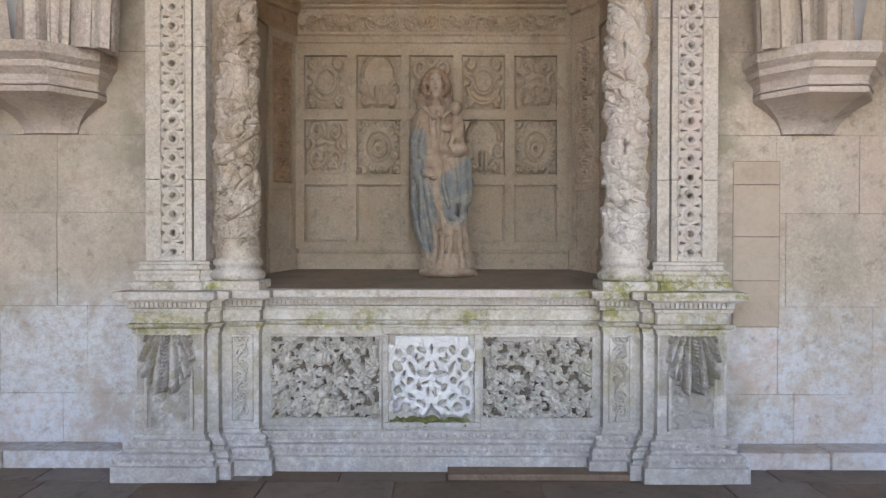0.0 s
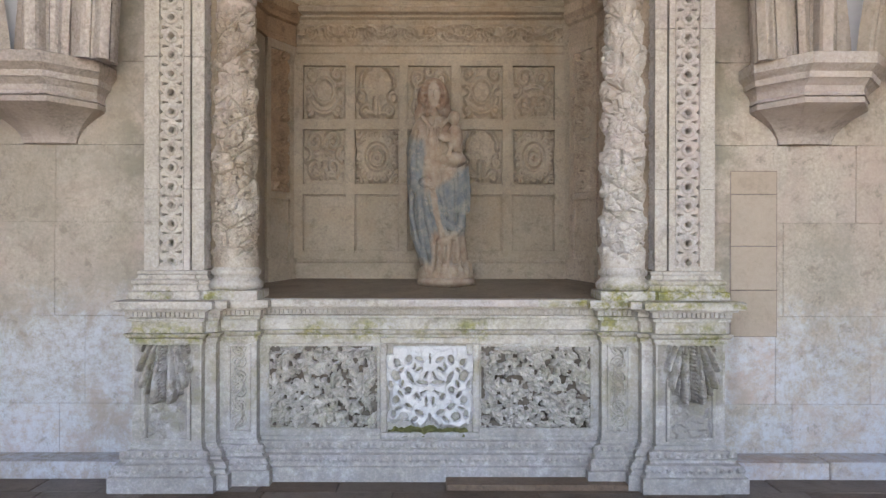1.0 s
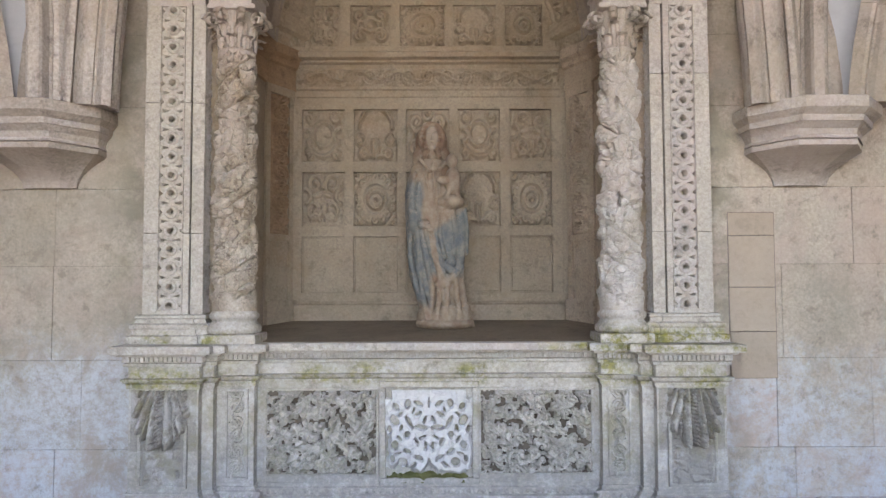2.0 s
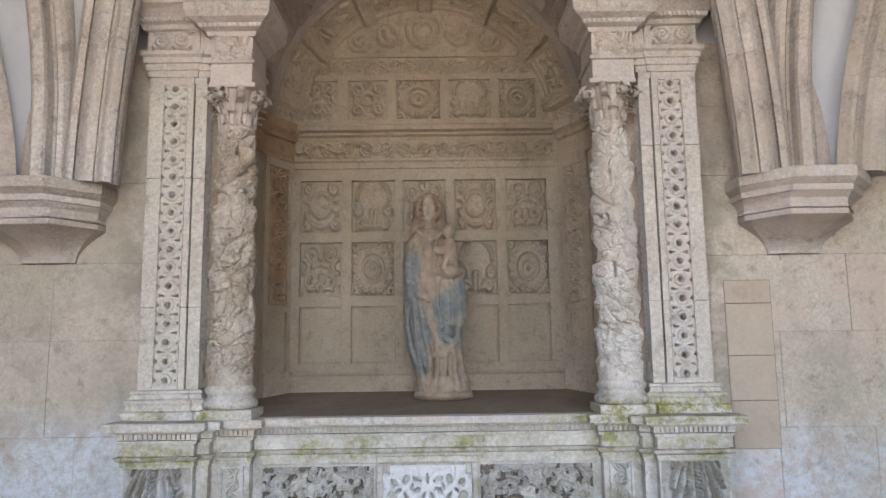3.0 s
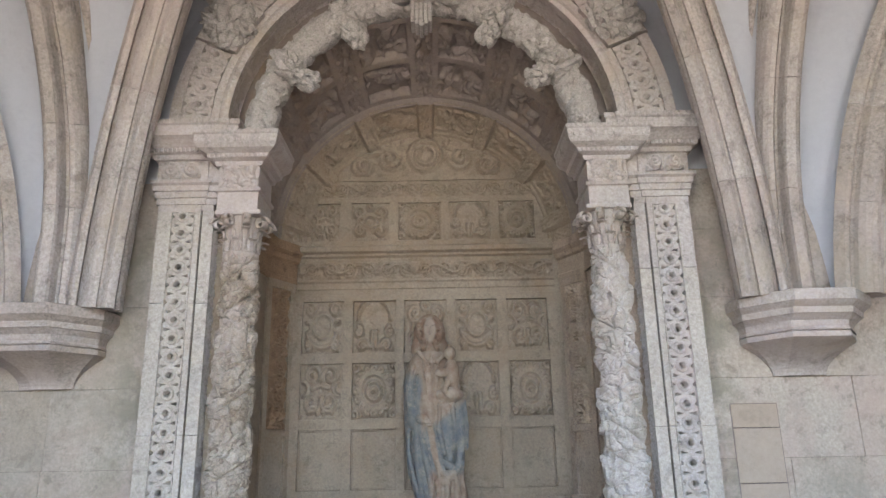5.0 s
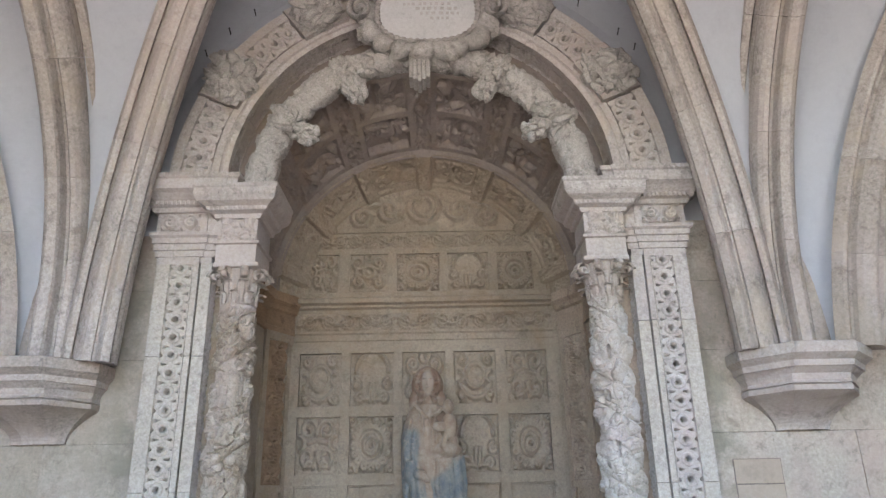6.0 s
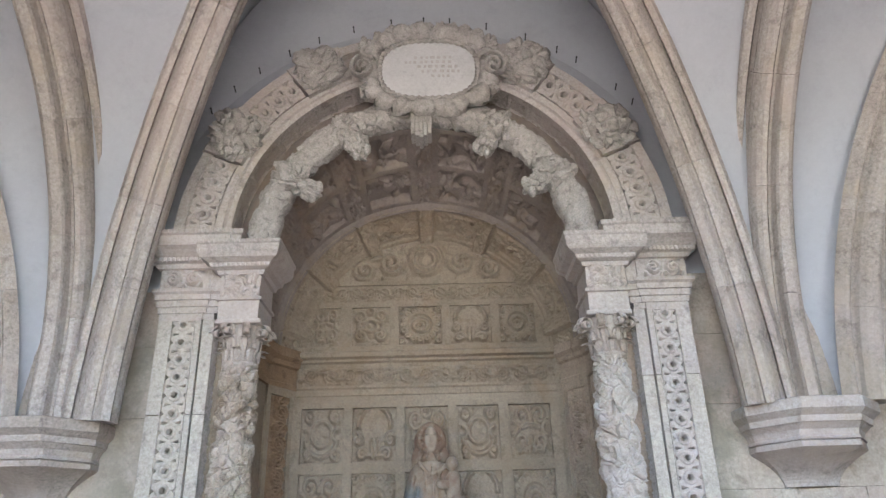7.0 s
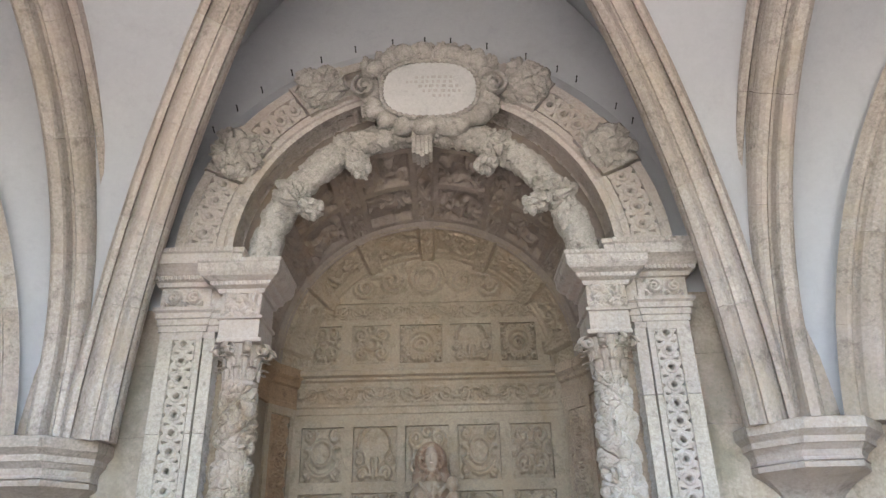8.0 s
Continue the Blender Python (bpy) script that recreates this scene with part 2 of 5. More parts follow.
def vnoise(x, y, z=0.0, seed=0):
    x, y, z = np.broadcast_arrays(np.asarray(x, float), y, z)
    ix, iy, iz = (np.floor(v).astype(np.int64) for v in (x, y, z))
    fx, fy, fz = x - ix, y - iy, z - iz
    fx, fy, fz = (f * f * f * (f * (f * 6 - 15) + 10) for f in (fx, fy, fz))
    total = 0
    for a in (0, 1):
        for b in (0, 1):
            for c in (0, 1):
                w = (fx if a else 1 - fx) * (fy if b else 1 - fy) * (fz if c else 1 - fz)
                total = total + w * lattice(ix + a, iy + b, iz + c, seed)
    return total


def fbm(x, y, z=0.0, seed=0, octaves=3):
    return sum(vnoise(x * 2**o, y * 2**o, z * 2**o, seed + o) / 2**o for o in range(octaves)) / sum(1 / 2**o for o in range(octaves))


def incised(x, y, z=0.0, seed=0):
    """Thin squiggling cuts, 1 in the line."""
    w = fbm(x * 0.9 + 3, y * 0.9, z * 0.9, seed + 31, 1) * 1.4
    return np.exp(-(((fbm(x + w, y - w, z + w, seed + 20, 2) - 0.5) / 0.035) ** 2))


def plates(x, y, z=0.0, seed=0):
    """Overlapping leaf scales, 0 to 1: tilted plates of uneven height parted by narrow cuts."""
    x, y, z = np.broadcast_arrays(np.asarray(x, float), y, z)
    ix, iy, iz = (np.floor(v).astype(np.int64) for v in (x, y, z))
    near, second = np.full(x.shape, 9.0), np.full(x.shape, 9.0)
    tall = np.zeros(x.shape)
    for a in (-1, 0, 1):
        for b in (-1, 0, 1):
            for c in (-1, 0, 1):
                jx, jy, jz = ix + a, iy + b, iz + c
                dx, dy, dz = (v - i - lattice(jx, jy, jz, seed + k) for k, (v, i) in enumerate(((x, jx), (y, jy), (z, jz))))
                d = np.sqrt(dx * dx + dy * dy + dz * dz)
                lean = (lattice(jx, jy, jz, seed + 5) - 0.5) * dx + (lattice(jx, jy, jz, seed + 6) - 0.5) * dy + (lattice(jx, jy, jz, seed + 7) - 0.5) * dz
                high = 0.35 + 0.5 * lattice(jx, jy, jz, seed + 4) + 0.9 * lean - 0.25 * d * d
                closer = d < near
                second = np.where(closer, near, np.minimum(second, d))
                tall = np.where(closer, high, tall)
                near = np.minimum(near, d)
    cut = np.clip((second - near) / 0.16, 0, 1)
    return np.clip(tall * (0.25 + 0.75 * cut * (2 - cut)), 0, 1)


def foliage(x, y, z=0.0, seed=0):
    """Crisp leafwork, 0 to 1: plump lobes with steep sides, cut into leaves by veins."""
    wx, wy = fbm(x * 0.8, y * 0.8, z * 0.8, seed + 40, 2) * 2.2, fbm(x * 0.8 + 9, y * 0.8, z * 0.8, seed + 50, 2) * 2.2
    lump = fbm(x + wx, y + wy, z, seed, 2)
    t = np.clip((lump - 0.36) / 0.10, 0, 1)
    ground = t * t * (3 - 2 * t)
    leaf = plates(x * 1.3 + 0.6 * wx, y * 1.3 + 0.6 * wy, z * 1.3, seed + 60)
    return np.clip(ground * (0.25 + 0.85 * leaf) * (1 - 0.5 * incised(x * 1.1, y * 1.1, z * 1.1, seed)), 0, 1)


def ring(cx, cy, r, a0=0, a1=360, n=60):
    a = np.radians(np.linspace(a0, a1, n))
    return np.stack([cx + r * np.cos(a), cy + r * np.sin(a)], 1)


def curl(cx, cy, r, turns=1.6, start=0, way=1, n=70):
    s = np.linspace(0, 1, n)
    a = np.radians(start) + way * s * turns * 2 * np.pi
    q = r * (1 - 0.85 * s)
    return np.stack([cx + q * np.cos(a), cy + q * np.sin(a)], 1)


def seg(x0, y0, x1, y1, n=30):
    s = np.linspace(0, 1, n)[:, None]
    return np.array([[x0, y0]]) * (1 - s) + np.array([[x1, y1]]) * s


def mirrored(lines):
    return lines + [q * np.array([[-1, 1]]) for q in lines]


def strokes(X, Y, lines, width):
    """Rounded ridges along drawn lines."""
    h = np.zeros(X.shape)
    for q in lines:
        d = np.full(X.shape, 9.0)
        for px, py in q:
            np.minimum(d, (X - px) ** 2 + (Y - py) ** 2, out=d)
        h = np.maximum(h, np.clip(1.25 * np.exp(-d / width**2), 0, 1))
    return h


def motif(kind, X, Y):
    """A carved device in the square from -1 to 1, 0 to 1 high."""
    n = 0.30 * foliage(X * 2.6, Y * 2.6, 0, kind * 13 + 3)
    if kind == 0:      # crescent disc in a wreath of leaves
        lines = [ring(0, 0.05, 0.46), ring(0, 0.0, 0.78, 200, 340)] + mirrored([curl(0.62, 0.68, 0.25, 1.3, 90), curl(0.66, -0.66, 0.22, 1.2, 270, -1), ring(0.75, 0, 0.2, 90, 270)])
    elif kind == 1:    # quatrefoil shield on a stem
        lines = mirrored([ring(0, 0.3, 0.75, 0, 90), curl(0.72, -0.2, 0.22, 1.2, 90), curl(0.55, -0.72, 0.25, 1.2, 180, -1), seg(0.1, -0.8, 0.1, -0.2), seg(0.1, -0.75, 0.5, -0.75)])
    elif kind == 2:    # two stacked hearts of scrollwork
        lines = mirrored([curl(0.42, 0.55, 0.40, 1.3, 200, -1), curl(0.42, -0.38, 0.42, 1.3, 160), ring(0.85, 0.1, 0.25, 100, 260), seg(0.05, 0.2, 0.4, 0.1), ring(0.35, -0.75, 0.2, 0, 180)])
    elif kind == 3:    # rosette of concentric rings
        lines = [ring(0, 0, 0.66), ring(0, 0, 0.60), ring(0, 0, 0.32), ring(0, -0.05, 0.14)] + [ring(0.8 * math.cos(a), 0.8 * math.sin(a), 0.09, n=16) for a in np.arange(16) * math.pi / 8]
        lines += mirrored([ring(0.85, 0.85, 0.14), ring(0.85, -0.85, 0.14)])
    else:              # wreath of scrolls about a flower
        lines = [ring(0, 0, 0.3)] + mirrored([curl(0.5, 0.5, 0.36, 1.5, 220), curl(0.5, -0.5, 0.36, 1.5, 140, -1), ring(0, 0, 0.62, -30, 30), ring(0, 0.78, 0.16, 0, 360)])
    h = np.maximum(strokes(X, Y, lines, 0.085), n + 0.15 * (np.hypot(X, Y) < 0.5))
    return h * np.clip((1.0 - np.maximum(np.abs(X), np.abs(Y))) * 12, 0, 1)


def panel(name, x0, x1, z0, z1, y, height, depth, mat, parent=None, label="", step=0.008, holes=False):
    """A carved panel facing the gallery; height(x, z) in metres from the panel's middle gives 0 to 1."""
    w, h = x1 - x0, z1 - z0

    def f(U, V):
        X, Z = (U - 0.5) * w, (V - 0.5) * h
        return x0 + U * w, y - depth * height(X, Z), z0 + V * h

    cut = (lambda U, V: height((U - 0.5) * w, (V - 0.5) * h) < 0.12) if holes else None
    return sheet(name, max(int(w / step), 8), max(int(h / step), 8), f, mat, parent, label, cut)


def pierced(A, B, half, pitch):
    """Fretwork along B: drilled rings and bow-ties. 1 on the face, 0 in the holes."""
    b = (B / pitch + 0.5) % 1.0 - 0.5
    d = np.hypot(A, b * pitch)
    h = np.where(d < 0.13 * pitch, 0.0, 0.75)
    h = np.where((d > 0.17 * pitch) & (d < 0.34 * pitch), 1.0, h)
    c = (0.5 - np.abs(b)) * pitch
    a = np.abs(A)
    drop = (a > 0.17 * pitch) & (a < 0.50 * pitch) & (c < 0.24 * (a - 0.15 * pitch))
    h = np.where(drop, 0.0, h)
    side = (a > half - 0.16 * pitch) & (np.abs(b) * pitch < 0.9 * (a - half + 0.16 * pitch))
    h = np.where(side, 0.05, h)
    return np.where(a > half * 0.97, 1.0, h)


def vine(A, B, half, pitch, seed=0):
    """A waving stem with curled leaves running along B."""
    wave = 0.45 * half * np.sin(2 * np.pi * B / pitch)
    stem = np.exp(-(((A - wave) / (0.14 * half)) ** 2))
    bb = (B / (pitch / 2) + 0.5) % 1.0 - 0.5
    sgn = np.where(np.floor(B / (pitch / 2) + 0.5) % 2 == 0, 1.0, -1.0)
    r = np.hypot(A - 0.0 * sgn * half, bb * pitch / 2)
    curlr = 0.5 + 0.5 * np.cos(2 * np.pi * (r / (0.34 * half)) - sgn * np.arctan2(bb * pitch / 2, A))
    leaf = curlr * (r < 0.85 * half)
    return np.clip(np.maximum(stem, 0.8 * leaf) * 0.8 + 0.3 * foliage(A / half * 2.2, B / half * 2.2, 0, seed), 0, 1) * np.clip((half - np.abs(A)) / (0.1 * half), 0, 1)


def lathe(name, rings, mat, parent=None, label="", centre=(0, 0), n=32):
    """A turned part from (radius, z) rings, closed at both ends."""
    verts, faces = [], []
    for r, z in rings:
        verts += [(centre[0] + r * math.cos(2 * math.pi * i / n), centre[1] + r * math.sin(2 * math.pi * i / n), z) for i in range(n)]
    for k in range(len(rings) - 1):
        faces += [(k * n + i, k * n + (i + 1) % n, (k + 1) * n + (i + 1) % n, (k + 1) * n + i) for i in range(n)]
    faces += [tuple(range(n - 1, -1, -1)), tuple(range((len(rings) - 1) * n, len(rings) * n))]
    return raw(name, verts, faces, mat, parent, label, True)

# ---- setting: floor, walls, vault ----
WALL = 0.21      # face of the gallery's wall
BAY = 2.70       # half the distance between corbels
MID = -2.42      # line of the vault's crown
SPRING = 2.88

floor = tagged(block("floor", -9, 9, -5.9, 0.6, -0.3, -0.012, SHADOWGAP, bevel=0), "dark mortar bed of the cloister paving", "floor", kind="structure")
wall_back = thing("wall_back", "old limestone ashlar wall with pink and grey patches and white salt bloom", "wall", kind="structure")


def arch_z(x, r, zc):
    return zc + math.sqrt(max(r * r - x * x, 0.0))


# the wall's core, with the niche's opening through it
bm = bmesh.new()
box_into(bm, -9, -1.5, WALL + 0.015, 0.9, -0.3, 8.2)
box_into(bm, 1.5, 9, WALL + 0.015, 0.9, -0.3, 8.2)
box_into(bm, -1.5, 1.5, WALL + 0.015, 0.9, -0.3, 1.1)
steps = 24
for i in range(steps):
    xa, xb = -1.5 + 3.0 * i / steps, -1.5 + 3.0 * (i + 1) / steps
    box_into(bm, xa, xb, WALL + 0.015, 0.9, arch_z(min(abs(xa), abs(xb)), 1.5, 4.25) - 0.02, 8.2)
part("core", bm, MORTAR, wall_back)

# plaster on the upper wall
bm = bmesh.new()
box_into(bm, -9, -2.0, WALL, WALL + 0.02, 3.9, 8.2)
box_into(bm, 2.0, 9, WALL, WALL + 0.02, 3.9, 8.2)
for i in range(40):
    xa, xb = -2.0 + 0.1 * i, -1.9 + 0.1 * i
    box_into(bm, xa, xb, WALL, WALL + 0.02, arch_z(min(abs(xa), abs(xb)), 1.85, 4.25), 8.2)
part("plaster", bm, PLASTER, wall_back, "bluish white limewashed plaster")

# vault of the gallery, bay by bay


def rib_arc(kind, s):
    """Height over the springing at run s of a rib's centre line: a circle's arc."""
    if kind == "diagonal":
        return 2.45 - SPRING + math.sqrt(max(4.93**2 - (5.0 - s) ** 2, 0))
    return 0.30 + math.sqrt(max(2.92**2 - (2.92 - s) ** 2, 0)) if s > 0 else 0.0


def rib_points(kind, start, end, n=28):
    a, b = Vector(start), Vector(end)
    run = (b - a).length
    out = [Vector((a.x, a.y, SPRING - 0.03))] if kind != "diagonal" else [Vector((*a.lerp(b, 0.085 / run), SPRING - 0.03))]
    s0 = 0.0893 if kind == "diagonal" else 0.0
    for i in range(n + 1):
        s = s0 + (run - s0) * (i / n) ** 1.6
        q = a.lerp(b, s / run)
        out.append(Vector((q.x, q.y, SPRING + max(rib_arc(kind, s), 0.0) + (0.001 if i == 0 else 0))))
    clean = [out[0]]
    for q in out[1:]:
        if (q - clean[-1]).length > 0.02:
            clean.append(q)
    return clean


HALF = [(0.17, 0.04), (0.17, -0.03), (0.157, -0.047), (0.136, -0.052), (0.116, -0.018), (0.109, -0.06), (0.119, -0.095), (0.117, -0.135), (0.105, -0.172), (0.085, -0.197), (0.062, -0.207), (0.047, -0.188), (0.037, -0.20), (0.034, -0.262), (0.026, -0.28)]
RIB = [(-u, v) for u, v in HALF] + HALF[::-1]


def rib(name, kind, start, end, label, scale=1.0):
    owner = thing(name, label, "vault rib", (start[0], start[1], SPRING), kind="structure", group="vault ribs")
    pts = rib_points(kind, start, end)
    side = Vector((end[1] - start[1], start[0] - end[0], 0)).normalized()
    lengths = [0]
    for a, b in zip(pts, pts[1:]):
        lengths.append(lengths[-1] + (b - a).length)
    total = lengths[-1]

    def at(s):
        for k in range(len(pts) - 1):
            if s <= lengths[k + 1] or k == len(pts) - 2:
                f = (s - lengths[k]) / (lengths[k + 1] - lengths[k])
                tan = (pts[k + 1] - pts[k]).normalized()
                return pts[k].lerp(pts[k + 1], f), tan
    cut, s = [0.0], 0.0
    rnd = random.Random(name + str(start))
    while s < total - 0.5:
        s += rnd.uniform(0.6, 0.95)
        cut.append(min(s, total))
    cut[-1] = total
    k = len(RIB)
    for a, b in zip(cut, cut[1:]):
        verts, faces = [], []
        m = max(int((b - a) / 0.09), 2)
        for i in range(m + 1):
            p, tan = at(a + 0.0015 + (b - a - 0.003) * i / m)
            up = side.cross(tan)
            if up.z < 0 or (abs(up.z) < 0.05 and up.dot(Vector((start[0] - end[0], start[1] - end[1], 0))) < 0):
                up = -up
            verts += [p + side * (u * scale) + up * ((v + 0.14) * scale) for u, v in RIB]
        faces = [(i * k + j, i * k + (j + 1) % k, (i + 1) * k + (j + 1) % k, (i + 1) * k + j) for i in range(m) for j in range(k)]
        faces += [tuple(range(k - 1, -1, -1)), tuple(range(m * k, (m + 1) * k))]
        raw("voussoir", verts, faces, RIBSTONE, owner)
    return owner


def set_back(kind, s, off):
    """A point of the web: the rib's line moved off behind the rib."""
    e = 0.002
    dz = rib_arc(kind, s + e) - rib_arc(kind, s)
    n = math.hypot(dz, e)
    return s - off * dz / n, SPRING + rib_arc(kind, s) + off * e / n


def yy(y, sy):
    """The near half of the vault mirrors the far one, a little deeper."""
    return y if sy > 0 else MID - (y - MID) * 1.22


def bay(cx):
    """One bay: four half diagonals and their webs; the webs go into one ceiling mesh."""
    verts, faces = [], []
    centre = (cx, MID)
    n = 22
    crown_wall = 7.7 - SPRING
    for sx in (-1, 1):
        for sy in (1, -1):
            start = (cx + (2.37 if sx > 0 else -2.31), yy(-0.03 if sx > 0 else -0.03, sy))
            if sy > 0:
                rib("diagonal_rib", "diagonal", start, centre, "moulded cream limestone rib crossing the vault", 1.08)
            for kind in ("wall", "side"):
                base = len(verts)
                run = (Vector(centre) - Vector(start)).length
                for i in range(n + 1):
                    f = (i / n) ** 1.5
                    r0, z0 = set_back("diagonal", run * f + 0.0893 * (1 - f), 0.17)
                    g0 = r0 / run
                    d = Vector((start[0] + (centre[0] - start[0]) * g0, start[1] + (centre[1] - start[1]) * g0, z0))
                    if kind == "wall":
                        xw = cx + sx * 2.55 * (1 - f)
                        w = Vector((xw, yy(WALL + 0.05, sy), SPRING + 0.1 + crown_wall * math.sqrt(max(1 - (1 - f) ** 2.3, 0))))
                    else:
                        r1, z1 = set_back("transverse", -(MID + 0.02) * f + 0.0005, 0.2)
                        w = Vector((cx + sx * BAY, yy(-0.02 - r1, sy), z1))
                    if i == 0:
                        d.z = w.z = SPRING - 0.06
                    for j in range(7):
                        g = j / 6
                        p = d.lerp(w, g)
                        p.z += 0.10 * math.sin(math.pi * g) * f
                        verts.append(p)
                for i in range(n):
                    for j in range(6):
                        a = base + i * 7 + j
                        faces.append((a, a + 1, a + 8, a + 7))
    return verts, faces


vv, ff = [], []
for cx in (-2 * BAY, 0.0, 2 * BAY):
    v, f = bay(cx)
    ff += [tuple(i + len(vv) for i in q) for q in f]
    vv += v
ceiling = tagged(raw("ceiling", vv, ff, PLASTER, smooth=True), "bluish white limewashed webs of the rib vault", "ceiling", kind="structure")
sol = ceiling.modifiers.new("thickness", "SOLIDIFY")
sol.thickness, sol.offset = 0.12, 0.0
tagged(block("roof", -9, 9, -6.2, 0.9, 8.2, 8.4, SHADOWGAP), "stone slab over the vault", "roof", kind="structure")
for sx in (-1, 1):
    rib("transverse_rib", "transverse", (sx * 2.63, -0.02), (sx * 2.63, MID), "moulded cream limestone rib spanning the gallery", 1.3)



def springer(sx, start, centre):
    """Solid stone between two ribs over a corbel, sinking back into the web above."""
    ob = thing("springer", "plain limestone springer filling the foot between the vault ribs", "springer", (sx * 2.6, 0, SPRING), kind="structure")
    start = Vector(start)
    way = (Vector(centre) - start).normalized()

    def run_at(kind, z, off):
        lo, hi = 0.0893 if kind == "diagonal" else 0.0005, 2.0
        for _ in range(40):
            mid = (lo + hi) / 2
            lo, hi = (mid, hi) if set_back(kind, mid, off)[1] < z else (lo, mid)
        return set_back(kind, lo, off)[0]
    rows, n = [], 18
    for i in range(n + 1):
        f = i / n
        z = SPRING - 0.02 + 1.42 * f
        off = 0.07 + 0.19 * f**1.5
        d = start + way * (run_at("diagonal", z, off) if z > SPRING + 0.02 else 0.0893 - off)
        t = Vector((sx * 2.63, -0.02 - (run_at("transverse", z, off) if z > SPRING + 0.32 else -off)))
        rows.append([(d.x, d.y, z), ((d.x * 2 + t.x) / 3, (d.y * 2 + t.y) / 3 + 0.03, z), ((d.x + 2 * t.x) / 3, (d.y + 2 * t.y) / 3 - 0.02, z), (t.x, t.y, z), (t.x, 0.26, z), (d.x, 0.26, z)])
    for a, b in ((0, 8), (8, n)):
        verts = [Vector(p) for r in rows[a:b + 1] for p in r]
        k, m = 6, b - a
        faces = [(i * k + j, i * k + (j + 1) % k, (i + 1) * k + (j + 1) % k, (i + 1) * k + j) for i in range(m) for j in range(k)]
        faces += [tuple(range(k - 1, -1, -1)), tuple(range(m * k, (m + 1) * k))]
        raw("stone", verts, faces, RIBSTONE, ob)


for cx in (-2 * BAY, 0.0, 2 * BAY):
    for sx in (-1, 1):
        if abs(cx + sx * BAY) < 2 * BAY:
            springer(1 if cx + sx * BAY > 0 else -1, (cx + (2.37 if sx > 0 else -2.31), -0.03), (cx, MID))

# far side of the gallery, unseen: piers, parapet and openings added to shape the light
arcade = thing("wall_arcade_unseen", "unseen plain stone piers, parapet and closures added to shape the light", "wall", kind="structure")
bm = bmesh.new()
box_into(bm, -9, 9, -6.1, -5.6, -0.3, 0.75, 0.01)
for px in (-8.1, -3.6, 1.95, 8.1):
    box_into(bm, px - 0.45, px + 0.45, -6.1, -5.6, 0.6, 8.2, 0.01)
box_into(bm, -9, 9, -6.1, -5.6, 5.6, 8.2)
# closures added to narrow the outer openings and balance left and right light
box_into(bm, 5.2, 9.0, -6.1, -5.6, 0.6, 5.7)
box_into(bm, -9.0, -5.1, -6.1, -5.6, 0.6, 5.7)
part("pier", bm, RIBSTONE, arcade)
for sx, nm in ((-1, "wall_end"), (1, "wall_end")):
    tagged(block(nm, sx * 9.2 - 0.2, sx * 9.2 + 0.2, -6.1, 0.9, -0.3, 8.2, RIBSTONE), "plain stone wall closing the gallery", "wall", kind="structure")
# unseen ground, made pale and warm to reflect sunlight up to the vault
ground = stone("bounce_ground", (0.40, 0.36, 0.31), (0.30, 0.27, 0.23))
tagged(raw("ground", [(-600, -600, -0.32), (600, -600, -0.32), (600, 600, -0.32), (-600, 600, -0.32)], [(0, 1, 2, 3)], ground), "unseen pale ground added to bounce warm light into the gallery", "ground", kind="structure")

# corbels


def corbel(cx):
    """Five-sided moulded bracket; its core curves in to a small foot."""
    ob = thing("corbel", "moulded polygonal limestone corbel carrying the vault ribs", "corbel", (cx, WALL, 2.3), group="vault corbels")

    def plan(front, wide, deep, flank):
        half = [(wide, WALL + 0.03), (wide, WALL - flank), (front, WALL - deep)]
        return [(cx - x, y) for x, y in half] + [(cx + x, y) for x, y in half[::-1]]

    def stack(name, rings):
        bm = bmesh.new()
        rows = [[bm.verts.new((x, y, z)) for x, y in plan(*r)] for z, r in rings]
        for a, b in zip(rows, rows[1:]):
            for i in range(6):
                bm.faces.new((a[i], a[(i + 1) % 6], b[(i + 1) % 6], b[i]))
        bm.faces.new(rows[0][::-1])
        bm.faces.new(rows[-1])
        part(name, bm, RIBSTONE, ob)

    def size(k):
        return (0.205 - 0.06 * k, 0.468 - 0.62 * k, 0.53 - k, 0.25 - k)
    stack("abacus", [(2.745, size(0.055)), (2.77, size(0.02)), (2.785, size(0.0)), (2.855, size(0.0)), (2.862, size(0.012))])
    stack("bed_moulding", [(2.60, size(0.115)), (2.625, size(0.135)), (2.665, size(0.12)), (2.70, size(0.075)), (2.705, size(0.06)), (2.745, size(0.055))])
    stack("necking", [(2.545, size(0.15)), (2.555, size(0.125)), (2.59, size(0.125)), (2.60, size(0.14))])
    rings = []
    for i in range(11):
        f = i / 10
        g = (1 - f) ** 1.9
        rings.append((2.33 + 0.215 * (1 - f), (0.09 + 0.09 * g, 0.19 + 0.19 * g, 0.05 + 0.33 * g, 0.02 + 0.12 * g)))
    stack("bracket", rings[::-1])


corbel(-BAY - 0.02)
corbel(BAY - 0.02)

